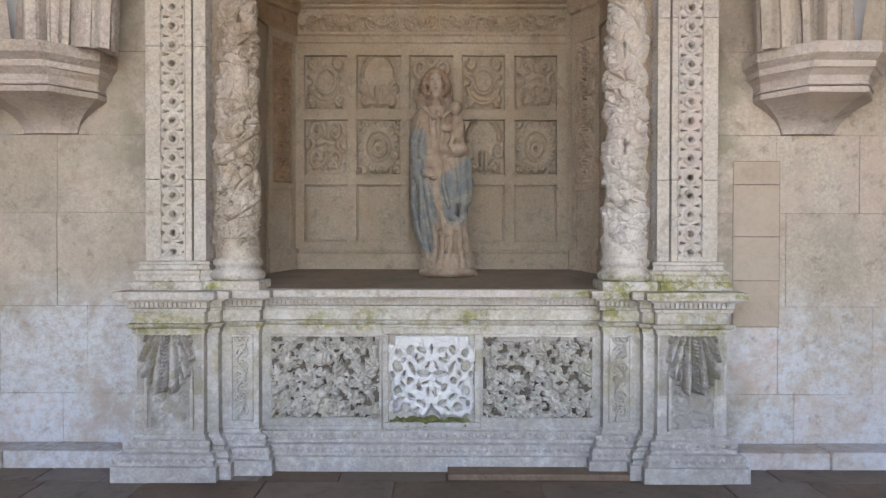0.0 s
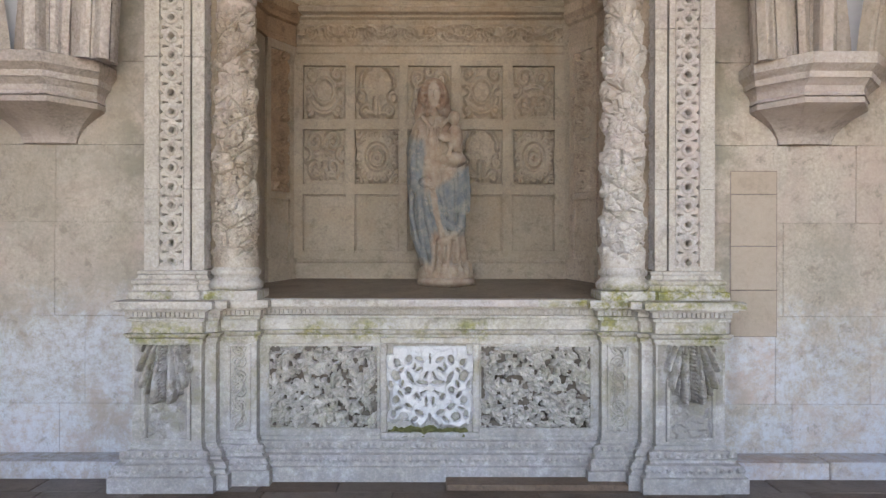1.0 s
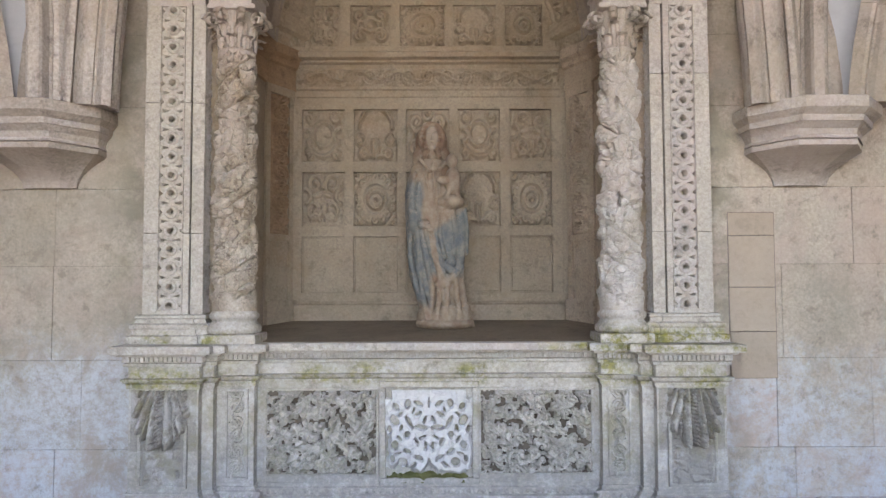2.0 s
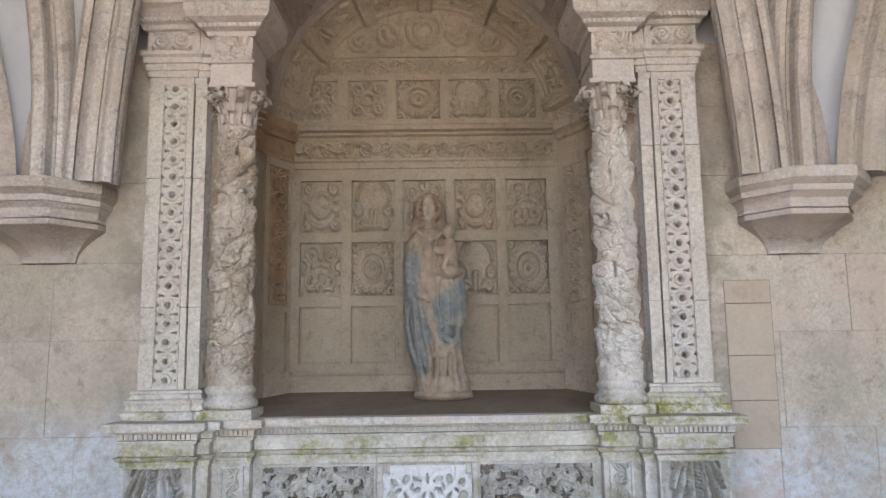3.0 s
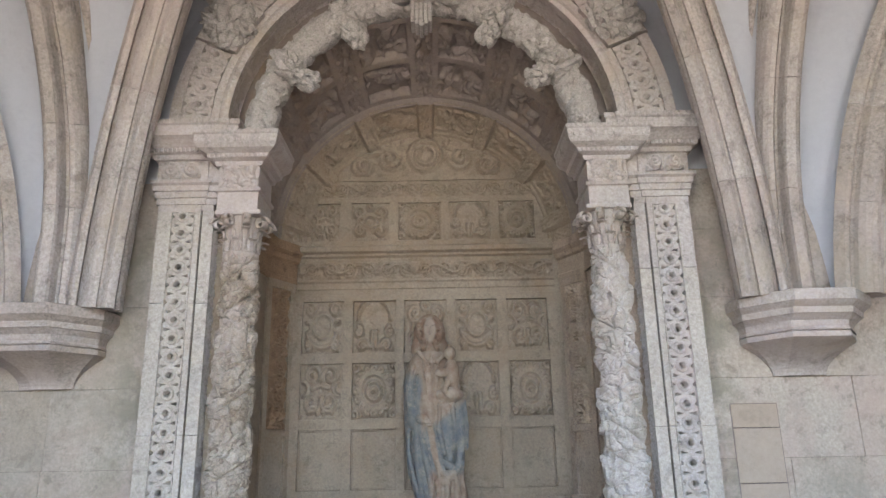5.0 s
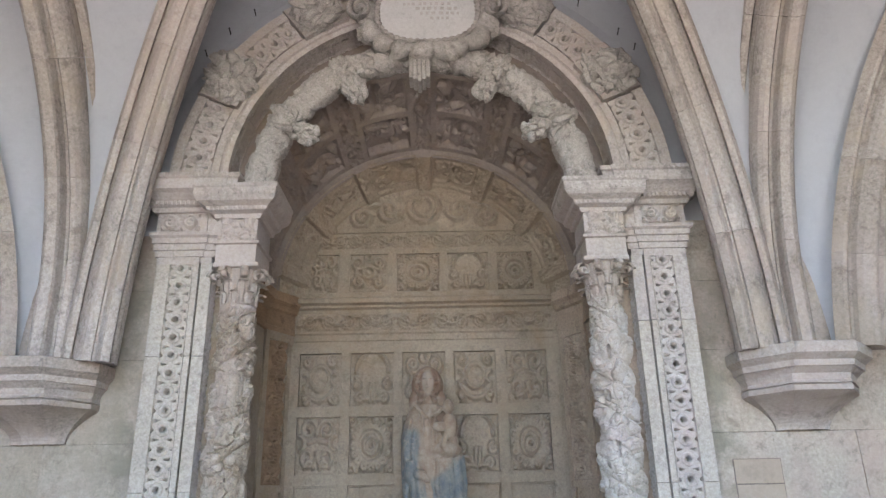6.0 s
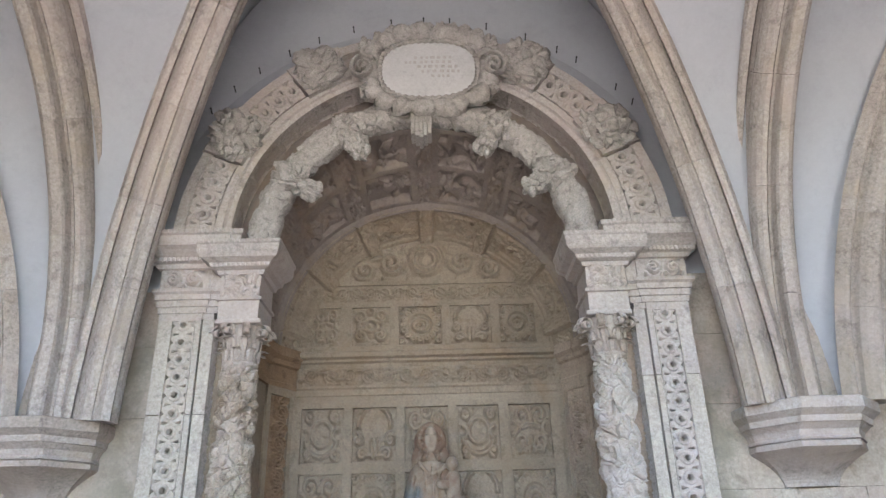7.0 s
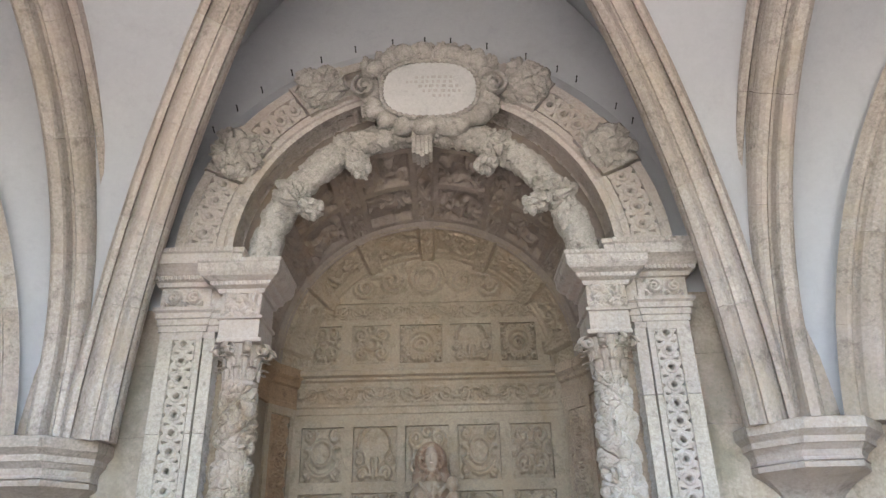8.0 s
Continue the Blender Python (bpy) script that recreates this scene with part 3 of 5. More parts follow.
# ---- the altar table ----
altar = thing("altar", "carved pale limestone altar with stepped pedestals, mossy ledge and relief panels", "altar", (0, 0, 0))
LEFT = [(-1.955, WALL + 0.02), (-1.955, -0.20), (-1.50, -0.20), (-1.50, -0.13), (-1.425, -0.13), (-1.425, -0.05), (-1.175, -0.05), (-1.175, 0.04)]
OUTLINE = LEFT + [(-x, y) for x, y in LEFT[::-1]]
moulding("body", OUTLINE, [(0, 0.2), (0, 1.0), (-0.03, 1.0), (-0.03, 0.2)], ALTAR, altar)
moulding("base", OUTLINE, [(0, 0.0), (0.115, 0.0), (0.115, 0.10), (0.095, 0.105), (0.085, 0.125), (0.10, 0.145), (0.085, 0.175), (0.055, 0.185), (0.05, 0.20), (0.06, 0.215), (0.045, 0.24), (0.012, 0.262), (0.012, 0.285), (-0.02, 0.285), (-0.02, 0.0)], ALTAR, altar)
moulding("architrave", OUTLINE, [(-0.02, 0.955), (0.012, 0.955), (0.014, 0.985), (0.035, 1.0), (0.044, 1.02), (0.004, 1.024), (0.004, 1.098), (0.03, 1.102), (0.03, 1.122), (0.0, 1.124), (-0.02, 1.128)], ALTAR, altar)
moulding("cornice", OUTLINE, [(-0.02, 1.128), (0.034, 1.128), (0.036, 1.166), (0.06, 1.168), (0.066, 1.182), (0.10, 1.186), (0.103, 1.222), (0.096, 1.236), (-0.02, 1.236)], ALTAR, altar)
bm = bmesh.new()
for x0, x1, y0 in ((-1.95, -1.505, -0.19), (-1.5, -1.43, -0.12), (-1.43, -1.18, -0.04), (-1.18, 1.18, 0.05), (1.18, 1.43, -0.04), (1.43, 1.5, -0.12), (1.505, 1.95, -0.19)):
    box_into(bm, x0 - 0.012, x1 + 0.012, y0, WALL + 0.3, 0.95, 1.2335)
part("table_slab", bm, ALTAR, altar)

block("ledge_repair", -0.25, 0.74, -0.072, 0.03, 1.186, 1.2375, UPPER, altar, "paler repaired length of the ledge", 0.005)

# small beads under the slab and leaf rows on the base
rnd = random.Random(5)
for (ax, ay), (bx, by) in zip(OUTLINE, OUTLINE[1:]):
    if abs(by - ay) > 0.01 or bx - ax < 0.2:
        continue
    k = int((bx - ax) / 0.030)
    bm = bmesh.new()
    for i in range(k):
        if ax < -1.0 or ax > 1.0 or rnd.random() < 0.75:
            x = ax + (i + 0.5) * (bx - ax) / k
            box_into(bm, x - 0.009, x + 0.009, ay - 0.056, ay - 0.01, 1.134, 1.164)
    part("bead_moulding", bm, ALTAR, altar)["kind"] = "stuff"
    w = bx - ax

    def leafrow(X, Z):
        t = (X / 0.05) % 1.0 - 0.5
        return np.clip(1.1 - 3.2 * np.hypot(t, Z / 0.05), 0, 1) + 0.25 * foliage(X * 30, Z * 30, 0, 3)
    panel("leaf_band", ax - 0.06, bx + 0.06, 0.205, 0.258, ay - 0.052, leafrow, 0.02, ALTAR, altar, step=0.006)
    panel("leaf_band", ax - 0.09, bx + 0.09, 0.112, 0.178, ay - 0.094, leafrow, 0.02, ALTAR, altar, step=0.006)


def frame_round(x0, x1, z0, z1, y, w, out, mat, owner, name="frame"):
    bm = bmesh.new()
    for a, b, c, d in ((x0 - w, x1 + w, z1, z1 + w), (x0 - w, x1 + w, z0 - w, z0), (x0 - w, x0, z0, z1), (x1, x1 + w, z0, z1)):
        box_into(bm, a, b, y - out, y + 0.01, c, d, min(w, out) * 0.3)
    return part(name, bm, mat, owner)


def grotesque(seed):
    """Dense scrolls, leaves and beasts of a frontal panel."""
    rr = random.Random(seed)
    lines = []
    for cx in (-0.19, 0.19):
        lines += [curl(cx, 0.05, 0.2, 1.5, rr.uniform(60, 120), 1 if cx < 0 else -1), curl(cx * 1.3, -0.16, 0.11, 1.4, 200, -1 if cx < 0 else 1)]
    lines += [ring(0, 0.22, 0.34, 200, 340), ring(-0.24, 0.0, 0.27, 70, 250), ring(0.24, 0.0, 0.27, -70, 110)]
    for _ in range(34):
        x, z = rr.uniform(-0.35, 0.35), rr.uniform(-0.26, 0.26)
        lines.append(curl(x, z, rr.uniform(0.035, 0.075), 1.2, rr.uniform(0, 360), rr.choice((-1, 1)), 34))

    def h(X, Z):
        s = strokes(X, Z, lines, 0.0095)
        w = 0.8 * fbm(X * 9, Z * 9, 0, seed + 9, 2)
        leaf = plates(X * 15 + 1.4 * w, Z * 15 - 1.4 * w, 0, seed)
        fine_leaf = plates(X * 36 + w, Z * 36 + w, 0, seed + 2)
        big = fbm(X * 5, Z * 5, 0, seed + 3, 2)
        gap = np.clip((fbm(X * 27, Z * 27, 0, seed + 6, 2) - 0.345) / 0.05, 0, 1)
        return np.clip(gap * (0.14 + 0.42 * s + 0.65 * leaf + 0.18 * fine_leaf + 0.4 * (big - 0.45)) - 0.35 * incised(X * 20, Z * 20, 0, seed), 0, 1.2) * np.clip(np.minimum(0.38 - np.abs(X), 0.285 - np.abs(Z)) / 0.02, 0, 1)
    return h


for i, (x0, x1) in enumerate(((-1.105, -0.36), (0.36, 1.115))):
    panel("carved_panel", x0, x1, 0.345, 0.905, 0.036, grotesque(11 + 20 * i), 0.085, RELIEF, altar, "dense weathered relief of scrolls and leaves", 0.0038, True)
    # dark sheet: puts dirt and shade into the relief's gaps by colour
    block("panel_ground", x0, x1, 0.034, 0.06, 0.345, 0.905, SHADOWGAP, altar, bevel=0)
    frame_round(x0, x1, 0.345, 0.905, 0.04, 0.018, 0.016, ALTAR, altar)

# pierced white centre panel


def grille(X, Z):
    a = np.abs(X)
    h = np.full(X.shape, 1.0)

    def hole(cx, cz, rx, rz, tilt=0.0):
        c, s = math.cos(tilt), math.sin(tilt)
        u, v = (a - cx) * c + (Z - cz) * s, -(a - cx) * s + (Z - cz) * c
        return (u / rx) ** 2 + (v / rz) ** 2 < 1.0
    for q in ((0.145, 0.205, 0.022, 0.032, 0.2), (0.225, 0.185, 0.022, 0.03, -0.5), (0.07, 0.205, 0.034, 0.018, 0.4), (0.0, 0.215, 0.008, 0.035, 0), (0.235, 0.09, 0.030, 0.042, -0.4),
              (0.135, 0.08, 0.016, 0.05, -0.5), (0.055, 0.045, 0.045, 0.020, 0.1), (0.15, -0.005, 0.022, 0.028, 0.3), (0.085, -0.05, 0.016, 0.030, -0.5), (0.025, -0.08, 0.013, 0.030, 0),
              (0.235, -0.075, 0.026, 0.034, 0.2), (0.145, -0.115, 0.032, 0.018, 0.7), (0.18, -0.19, 0.034, 0.034, 0), (0.25, -0.17, 0.018, 0.03, 0), (0.07, -0.16, 0.036, 0.020, 0.6), (0.0, -0.21, 0.010, 0.05, 0), (0.075, 0.135, 0.015, 0.03, 1.0), (0.195, 0.135, 0.012, 0.022, 0.8), (0.27, 0.03, 0.016, 0.03, 0), (0.19, 0.04, 0.014, 0.026, 0.3), (0.03, 0.10, 0.010, 0.03, 0.4),
              (0.20, -0.03, 0.012, 0.03, -0.6), (0.11, -0.205, 0.014, 0.03, 0.9), (0.215, -0.13, 0.012, 0.03, 1.2), (0.045, -0.02, 0.010, 0.026, 1.1), (0.105, 0.16, 0.010, 0.022, 0.2)):
        h = np.where(hole(*q), 0.0, h)
    h = np.where((a > 0.255) & (np.abs(Z) > 0.235), 0.0, h)
    edge = np.clip((fbm(X * 9 + 5, Z * 9, 0, 4, 3) - 0.38 + (0.29 - a) * 9) * 4, 0, 1)
    bottom = np.clip((Z + 0.245 + 0.12 * (fbm(X * 12, Z * 3, 0, 8, 3) - 0.5)) * 30, 0, 1)
    return h * edge * bottom * (0.9 + 0.2 * foliage(X * 10, Z * 10, 0, 3))


frame_round(-0.30, 0.308, 0.30, 0.93, 0.045, 0.04, 0.03, ALTAR, altar, "centre_border")
# dark sheet so the grille's holes read as shaded and dirty
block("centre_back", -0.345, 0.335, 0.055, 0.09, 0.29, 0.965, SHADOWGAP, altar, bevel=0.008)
panel("pierced_panel", -0.292, 0.30, 0.315, 0.915, 0.034, grille, 0.055, GYPSUM, altar, "chalk-white pierced scrollwork panel with mossy foot", 0.005, True)
frame_round(-0.292, 0.30, 0.315, 0.925, 0.045, 0.045, 0.04, ALTAR, altar)
MOSSY = stone("green_moss", (0.20, 0.20, 0.08), (0.12, 0.13, 0.05), bump=0.8, size=0.4)
panel("moss_sill", -0.285, 0.30, 0.285, 0.40, 0.052, lambda X, Z: np.clip(0.2 + 1.6 * (fbm(X * 22, Z * 22, 0, 9, 4) - 0.25) - np.clip(Z + 0.02 - 0.06 * (fbm(X * 14, 0 * Z, 0, 2) - 0.5), 0, 1) * 30, 0, 1.2), 0.055, MOSSY, altar, "green moss on the sill")

for s in (-1, 1):
    # narrow panels of the inner piers
    x0, x1 = sorted((s * 1.205, s * 1.375))
    xm = (x0 + x1) / 2
    panel("narrow_panel", xm - 0.062, xm + 0.062, 0.345, 0.915, -0.030, lambda X, Z, s=s: np.clip(1.5 * vine(X, Z + 0.02, 0.062, 0.20, 5 + s) - 0.42, 0, 1), 0.065, RELIEF, altar, step=0.0045, holes=True)
    # dark sheet colouring shade and dirt between the vine's leaves
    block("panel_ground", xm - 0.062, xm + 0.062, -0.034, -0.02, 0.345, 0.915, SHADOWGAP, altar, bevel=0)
    frame_round(xm - 0.062, xm + 0.062, 0.345, 0.915, -0.05, 0.016, 0.014, ALTAR, altar)
    # pedestals: hanging leaf over a sunk tablet
    xm = s * 1.725

    def leaf(X, Z):
        a = np.abs(X)
        d, phi = np.hypot(a, 0.45 - Z), np.arctan2(a, 0.45 - Z)
        lobe = np.abs(np.cos(phi * 25.0 + 3.0 * (d - 0.3) * np.sign(0.2 - phi)))
        reach = 0.60 - 1.3 * phi**2 + 0.045 * lobe
        inside = np.clip((reach - d) / 0.012, 0, 1) * np.clip((0.19 - a) / 0.012, 0, 1)
        belly = 0.25 + 0.75 * np.clip((d - 0.2) / 0.36, 0, 1) ** 0.8
        groove = 0.12 + 0.88 * lobe**0.6
        beads = np.exp(-((a / 0.012) ** 2)) * (0.25 + 0.2 * np.cos(Z * 260))
        return inside * (belly * groove + beads + 0.10 * foliage(X * 24, Z * 24, 0, 21) - 0.12 * incised(X * 20, Z * 20, 0, 3))
    block("tablet", xm - 0.16, xm + 0.16, -0.212, -0.19, 0.31, 0.72, ALTAR, altar)
    panel("tablet_relief", xm - 0.14, xm + 0.14, 0.335, 0.70, -0.213, lambda X, Z, s=s: 0.6 * foliage(X * 11, Z * 11, 0, 31 + s) * np.clip((0.13 - np.abs(X)) / 0.02, 0, 1), 0.045, LEAFSTONE, altar, step=0.005)
    frame_round(xm - 0.14, xm + 0.14, 0.335, 0.70, -0.21, 0.02, 0.016, ALTAR, altar)
    panel("hanging_leaf", xm - 0.215, xm + 0.215, 0.55, 0.95, -0.203, leaf, 0.12, LEAFSTONE, altar, "large carved acanthus leaf hanging over a tablet", 0.005)

# ---- the niche ----
niche = thing("niche", "deep brown limestone niche with carved coffers and a lunette", "niche", (0, 1.25, 1.2))
BACK = 1.25
bm = bmesh.new()
vs = [bm.verts.new(p) for p in ((-1.5, 0.06, 1.238), (1.5, 0.06, 1.238), (1.3, 1.3, 1.33), (-1.3, 1.3, 1.33), (-1.5, 0.06, 1.0), (1.5, 0.06, 1.0), (1.3, 1.3, 1.0), (-1.3, 1.3, 1.0))]
for q in ((0, 1, 2, 3), (7, 6, 5, 4), (0, 4, 5, 1), (1, 5, 6, 2), (2, 6, 7, 3), (3, 7, 4, 0)):
    bm.faces.new([vs[i] for i in q])
part("niche_floor", bm, SLAB, niche, "dusty dark stone floor of the niche")
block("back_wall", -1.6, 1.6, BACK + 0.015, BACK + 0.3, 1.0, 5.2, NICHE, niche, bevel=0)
COLS = ((-1.115, -0.749), (-0.666, -0.286), (-0.213, 0.162), (0.24, 0.605), (0.693, 1.053))
ROWS = ((1.563, 2.047), (2.135, 2.607), (2.695, 3.157))


def bars(xs, zs, x_out, z_out, y, thick, owner):
    """Rails and stiles that leave sunk fields between them."""
    bm = bmesh.new()
    edges = [x_out[0]] + [v for c in xs for v in c] + [x_out[1]]
    for a, b in zip(edges[::2], edges[1::2]):
        box_into(bm, a, b, y, y + thick, z_out[0], z_out[1], 0.004)
    rails = [z_out[0]] + [v for c in zs for v in c] + [z_out[1]]
    for a, b in zip(rails[::2], rails[1::2]):
        for c in xs:
            box_into(bm, c[0] - 0.003, c[1] + 0.003, y, y + thick, a, b, 0.004)
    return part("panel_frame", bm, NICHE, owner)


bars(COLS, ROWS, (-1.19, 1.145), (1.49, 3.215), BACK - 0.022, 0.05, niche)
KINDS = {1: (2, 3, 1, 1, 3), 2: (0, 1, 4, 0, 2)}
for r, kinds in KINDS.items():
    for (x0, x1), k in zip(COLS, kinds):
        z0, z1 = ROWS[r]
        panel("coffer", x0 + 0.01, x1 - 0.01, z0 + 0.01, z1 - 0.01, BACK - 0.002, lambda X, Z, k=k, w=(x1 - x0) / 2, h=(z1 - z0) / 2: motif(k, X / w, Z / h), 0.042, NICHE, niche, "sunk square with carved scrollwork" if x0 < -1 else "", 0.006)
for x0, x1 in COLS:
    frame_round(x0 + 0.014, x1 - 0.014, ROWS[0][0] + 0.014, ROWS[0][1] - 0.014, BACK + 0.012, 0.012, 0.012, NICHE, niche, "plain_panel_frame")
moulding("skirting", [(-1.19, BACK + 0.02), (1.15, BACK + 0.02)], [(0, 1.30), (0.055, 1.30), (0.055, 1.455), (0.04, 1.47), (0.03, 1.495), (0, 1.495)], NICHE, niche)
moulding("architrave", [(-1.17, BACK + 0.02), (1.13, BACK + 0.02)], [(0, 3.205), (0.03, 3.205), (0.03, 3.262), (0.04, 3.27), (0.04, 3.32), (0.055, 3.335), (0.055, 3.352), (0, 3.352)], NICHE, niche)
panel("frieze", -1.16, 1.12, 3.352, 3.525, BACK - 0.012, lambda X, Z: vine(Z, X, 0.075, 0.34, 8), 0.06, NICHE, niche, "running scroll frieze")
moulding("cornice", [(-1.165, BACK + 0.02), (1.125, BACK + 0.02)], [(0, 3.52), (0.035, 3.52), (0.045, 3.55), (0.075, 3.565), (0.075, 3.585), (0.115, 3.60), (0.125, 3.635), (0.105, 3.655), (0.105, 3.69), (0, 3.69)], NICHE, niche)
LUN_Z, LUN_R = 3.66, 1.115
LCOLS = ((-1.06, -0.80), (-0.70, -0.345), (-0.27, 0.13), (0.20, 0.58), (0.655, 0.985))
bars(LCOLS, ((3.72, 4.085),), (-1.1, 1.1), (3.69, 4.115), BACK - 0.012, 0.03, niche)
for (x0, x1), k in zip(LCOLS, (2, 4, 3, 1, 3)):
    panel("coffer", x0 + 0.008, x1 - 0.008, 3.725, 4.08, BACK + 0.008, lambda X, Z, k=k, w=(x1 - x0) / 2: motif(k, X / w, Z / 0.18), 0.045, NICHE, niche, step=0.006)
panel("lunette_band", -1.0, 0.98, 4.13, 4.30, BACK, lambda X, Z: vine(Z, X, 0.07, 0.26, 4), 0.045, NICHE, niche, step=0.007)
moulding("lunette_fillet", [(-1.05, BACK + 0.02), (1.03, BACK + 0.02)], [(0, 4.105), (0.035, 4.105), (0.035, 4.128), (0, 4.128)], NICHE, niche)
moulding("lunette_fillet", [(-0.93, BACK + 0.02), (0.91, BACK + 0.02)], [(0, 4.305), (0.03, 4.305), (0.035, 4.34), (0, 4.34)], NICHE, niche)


def crest(X, Z):
    a = np.abs(X)
    s = strokes(X, Z, [ring(0, 0.0, 0.15), ring(0, 0, 0.09)] + mirrored([curl(0.33, -0.03, 0.12, 1.5, 180), curl(0.58, -0.10, 0.1, 1.5, 0, -1), ring(0.45, -0.28, 0.3, 40, 110)]), 0.02)
    inside = (X**2 + (Z + 0.66) ** 2 < 1.03**2)
    return np.clip(0.8 * s + 0.4 * foliage(X * 8, Z * 8, 0, 77), 0, 1) * inside * np.clip((0.8 - a) / 0.1, 0.25, 1)


panel("lunette_relief", -0.92, 0.90, 4.345, 4.76, BACK + 0.012, crest, 0.055, NICHE, niche, "low relief of garlands round a medallion", 0.008)

# splayed jambs with carved strips, impost, splayed inner arch and the coffered vault
FRONT = 0.95
for s in (-1, 1):
    bm = bmesh.new()
    for (xa, ya), (xb, yb) in (((1.195, BACK + 0.02), (1.375, FRONT)), ((1.375, FRONT), (1.46, 0.10))):
        vs = [bm.verts.new((s * x, y, z)) for z in (1.2, 3.66) for x, y in ((xa, ya), (xb, yb), (xb + 0.2, yb), (xa + 0.4, ya))]
        for q in ((0, 1, 5, 4), (1, 2, 6, 5), (2, 3, 7, 6), (3, 0, 4, 7), (3, 2, 1, 0), (4, 5, 6, 7)):
            bm.faces.new([vs[k] for k in q])
    # same stone both sides; the right takes the lit copy
    part("jamb", bm, NICHE if s < 0 else LIT_JAMB, niche)

    def on_jamb(u, z, out):
        """A point on the splay: u from the back corner to the front one, out in metres from its face."""
        n = (-s * 0.857, -0.515)
        return s * (1.195 + 0.18 * u) + n[0] * out, BACK + 0.02 - 0.32 * u + n[1] * out, z

    def strip(U, V, s=s):
        h = vine((U - 0.5) * 0.2, V * 1.18, 0.095, 0.26, 60 + s)
        return on_jamb(0.26 + 0.56 * U, 2.06 + 1.18 * V, 0.004 + 0.06 * h)
    sheet("carved_strip", 60, 260, strip, RUST if s < 0 else LIT_JAMB, niche, "rust-stained carved pilaster strip" if s < 0 else "reddish carved pilaster strip")

    def field(name, u0, u1, z0, z1, out):
        bm = bmesh.new()
        vs = [bm.verts.new(on_jamb(u, z, o)) for o in (0.0, out) for u, z in ((u0, z0), (u1, z0), (u1, z1), (u0, z1))]
        for q in ((0, 1, 2, 3), (7, 6, 5, 4), (0, 4, 5, 1), (1, 5, 6, 2), (2, 6, 7, 3), (3, 7, 4, 0)):
            bm.faces.new([vs[k] for k in q])
        part(name, bm, NICHE if s < 0 else LIT_JAMB, niche)
    field("jamb_stile", 0.06, 0.22, 1.5, 3.32, 0.025)
    field("jamb_stile", 0.86, 0.99, 1.5, 3.32, 0.025)
    field("jamb_rail", 0.06, 0.99, 2.0, 2.05, 0.027)
    field("jamb_rail", 0.06, 0.99, 3.25, 3.33, 0.03)
    field("jamb_foot", 0.03, 0.99, 1.3, 1.5, 0.045)
    line = [(s * 1.195, BACK), (s * 1.375, FRONT), (s * 1.46, 0.12)]
    imp = [(-0.02, 3.32), (0.03, 3.32), (0.03, 3.36), (0.02, 3.37), (0.02, 3.50), (0.045, 3.515), (0.06, 3.55), (0.095, 3.58), (0.10, 3.655), (-0.02, 3.66)]
    moulding("impost", line if s > 0 else line, [(o * s, z) for o, z in imp], RUST if s < 0 else LIT_JAMB, niche, "moulded impost" if s < 0 else "")


def inner_arch(U, V):
    """Splayed arch round the lunette, carved panel by panel between keystones."""
    a = np.pi * (1 - U)
    deg = np.degrees(a)
    key = np.abs((deg - 90 + 13.5) % 27 - 13.5)
    k = np.clip((3.4 - key) * 4, 0, 1)
    field = np.clip((key - 4.6) * 3, 0, 1) * np.clip((np.minimum(V - 0.2, 0.82 - V)) * 20, 0, 1)
    rel = -0.018 * field + 0.05 * field * foliage(deg * 0.17, V * 4, 0, 15)
    out = rel + 0.06 * k + 0.02 * ((V < 0.1) | (V > 0.9)) * (1 - k) + 0.018 * k * foliage(deg * 0.6, V * 5, 0, 19)
    r = 1.11 + 0.20 * V - 0.83 * out
    return r * np.cos(a), BACK + 0.01 - 0.31 * V - 0.55 * out, LUN_Z + r * np.sin(a)


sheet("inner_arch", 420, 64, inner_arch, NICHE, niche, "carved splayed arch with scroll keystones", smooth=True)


def coffers(U, V):
    """Splayed barrel vault: narrow carved bands and wide sunk coffers in turn."""
    a = np.pi * (1 - U)
    deg = np.degrees(a)
    r = np.where(V < 0.02, 1.27, 1.335) + 0.17 * V
    key = np.abs((deg - 90 + 13.5) % 27 - 13.5)
    narrow = np.clip((3.0 - key) * 3, 0, 1) * np.clip(np.minimum(V - 0.03, 0.97 - V) * 40, 0, 1)
    wide = np.clip((key - 5.2) * 3, 0, 1) * np.clip(np.minimum(np.minimum(V - 0.07, 0.95 - V), np.abs(V - 0.52) - 0.03) * 40, 0, 1)
    rel = foliage(deg * 0.15, V * 6 + 3, 0, 23)
    r = r + wide * (0.075 - 0.085 * rel) + narrow * (0.03 - 0.045 * foliage(deg * 0.45, V * 9, 0, 29))
    return r * np.cos(a), FRONT + 0.01 - 0.89 * V, 3.66 + 0.09 * V + r * np.sin(a)


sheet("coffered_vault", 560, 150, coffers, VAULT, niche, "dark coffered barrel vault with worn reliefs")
def crescent(U, V):
    """Closes the step between the vault's front edge and the outer arch's underside."""
    a = np.pi * (1 - U)
    return 1.505 * np.cos(a), 0.06 + 0.18 * V, 3.75 + 0.50 * V + 1.505 * np.sin(a)


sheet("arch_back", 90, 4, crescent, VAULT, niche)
for s in (-1, 1):
    block("haunch", *sorted((s * 1.47, s * 1.6)), 0.24, 0.9, 1.2, 4.3, NICHE, niche, bevel=0)

# ---- the frame round the niche: pilasters, columns, arches, cartouche ----
portal = thing("altar_surround", "richly carved white limestone arch with pierced pilasters and twisted columns", "altar surround", (0, 0, 1.24))
CAPTOP = 4.25


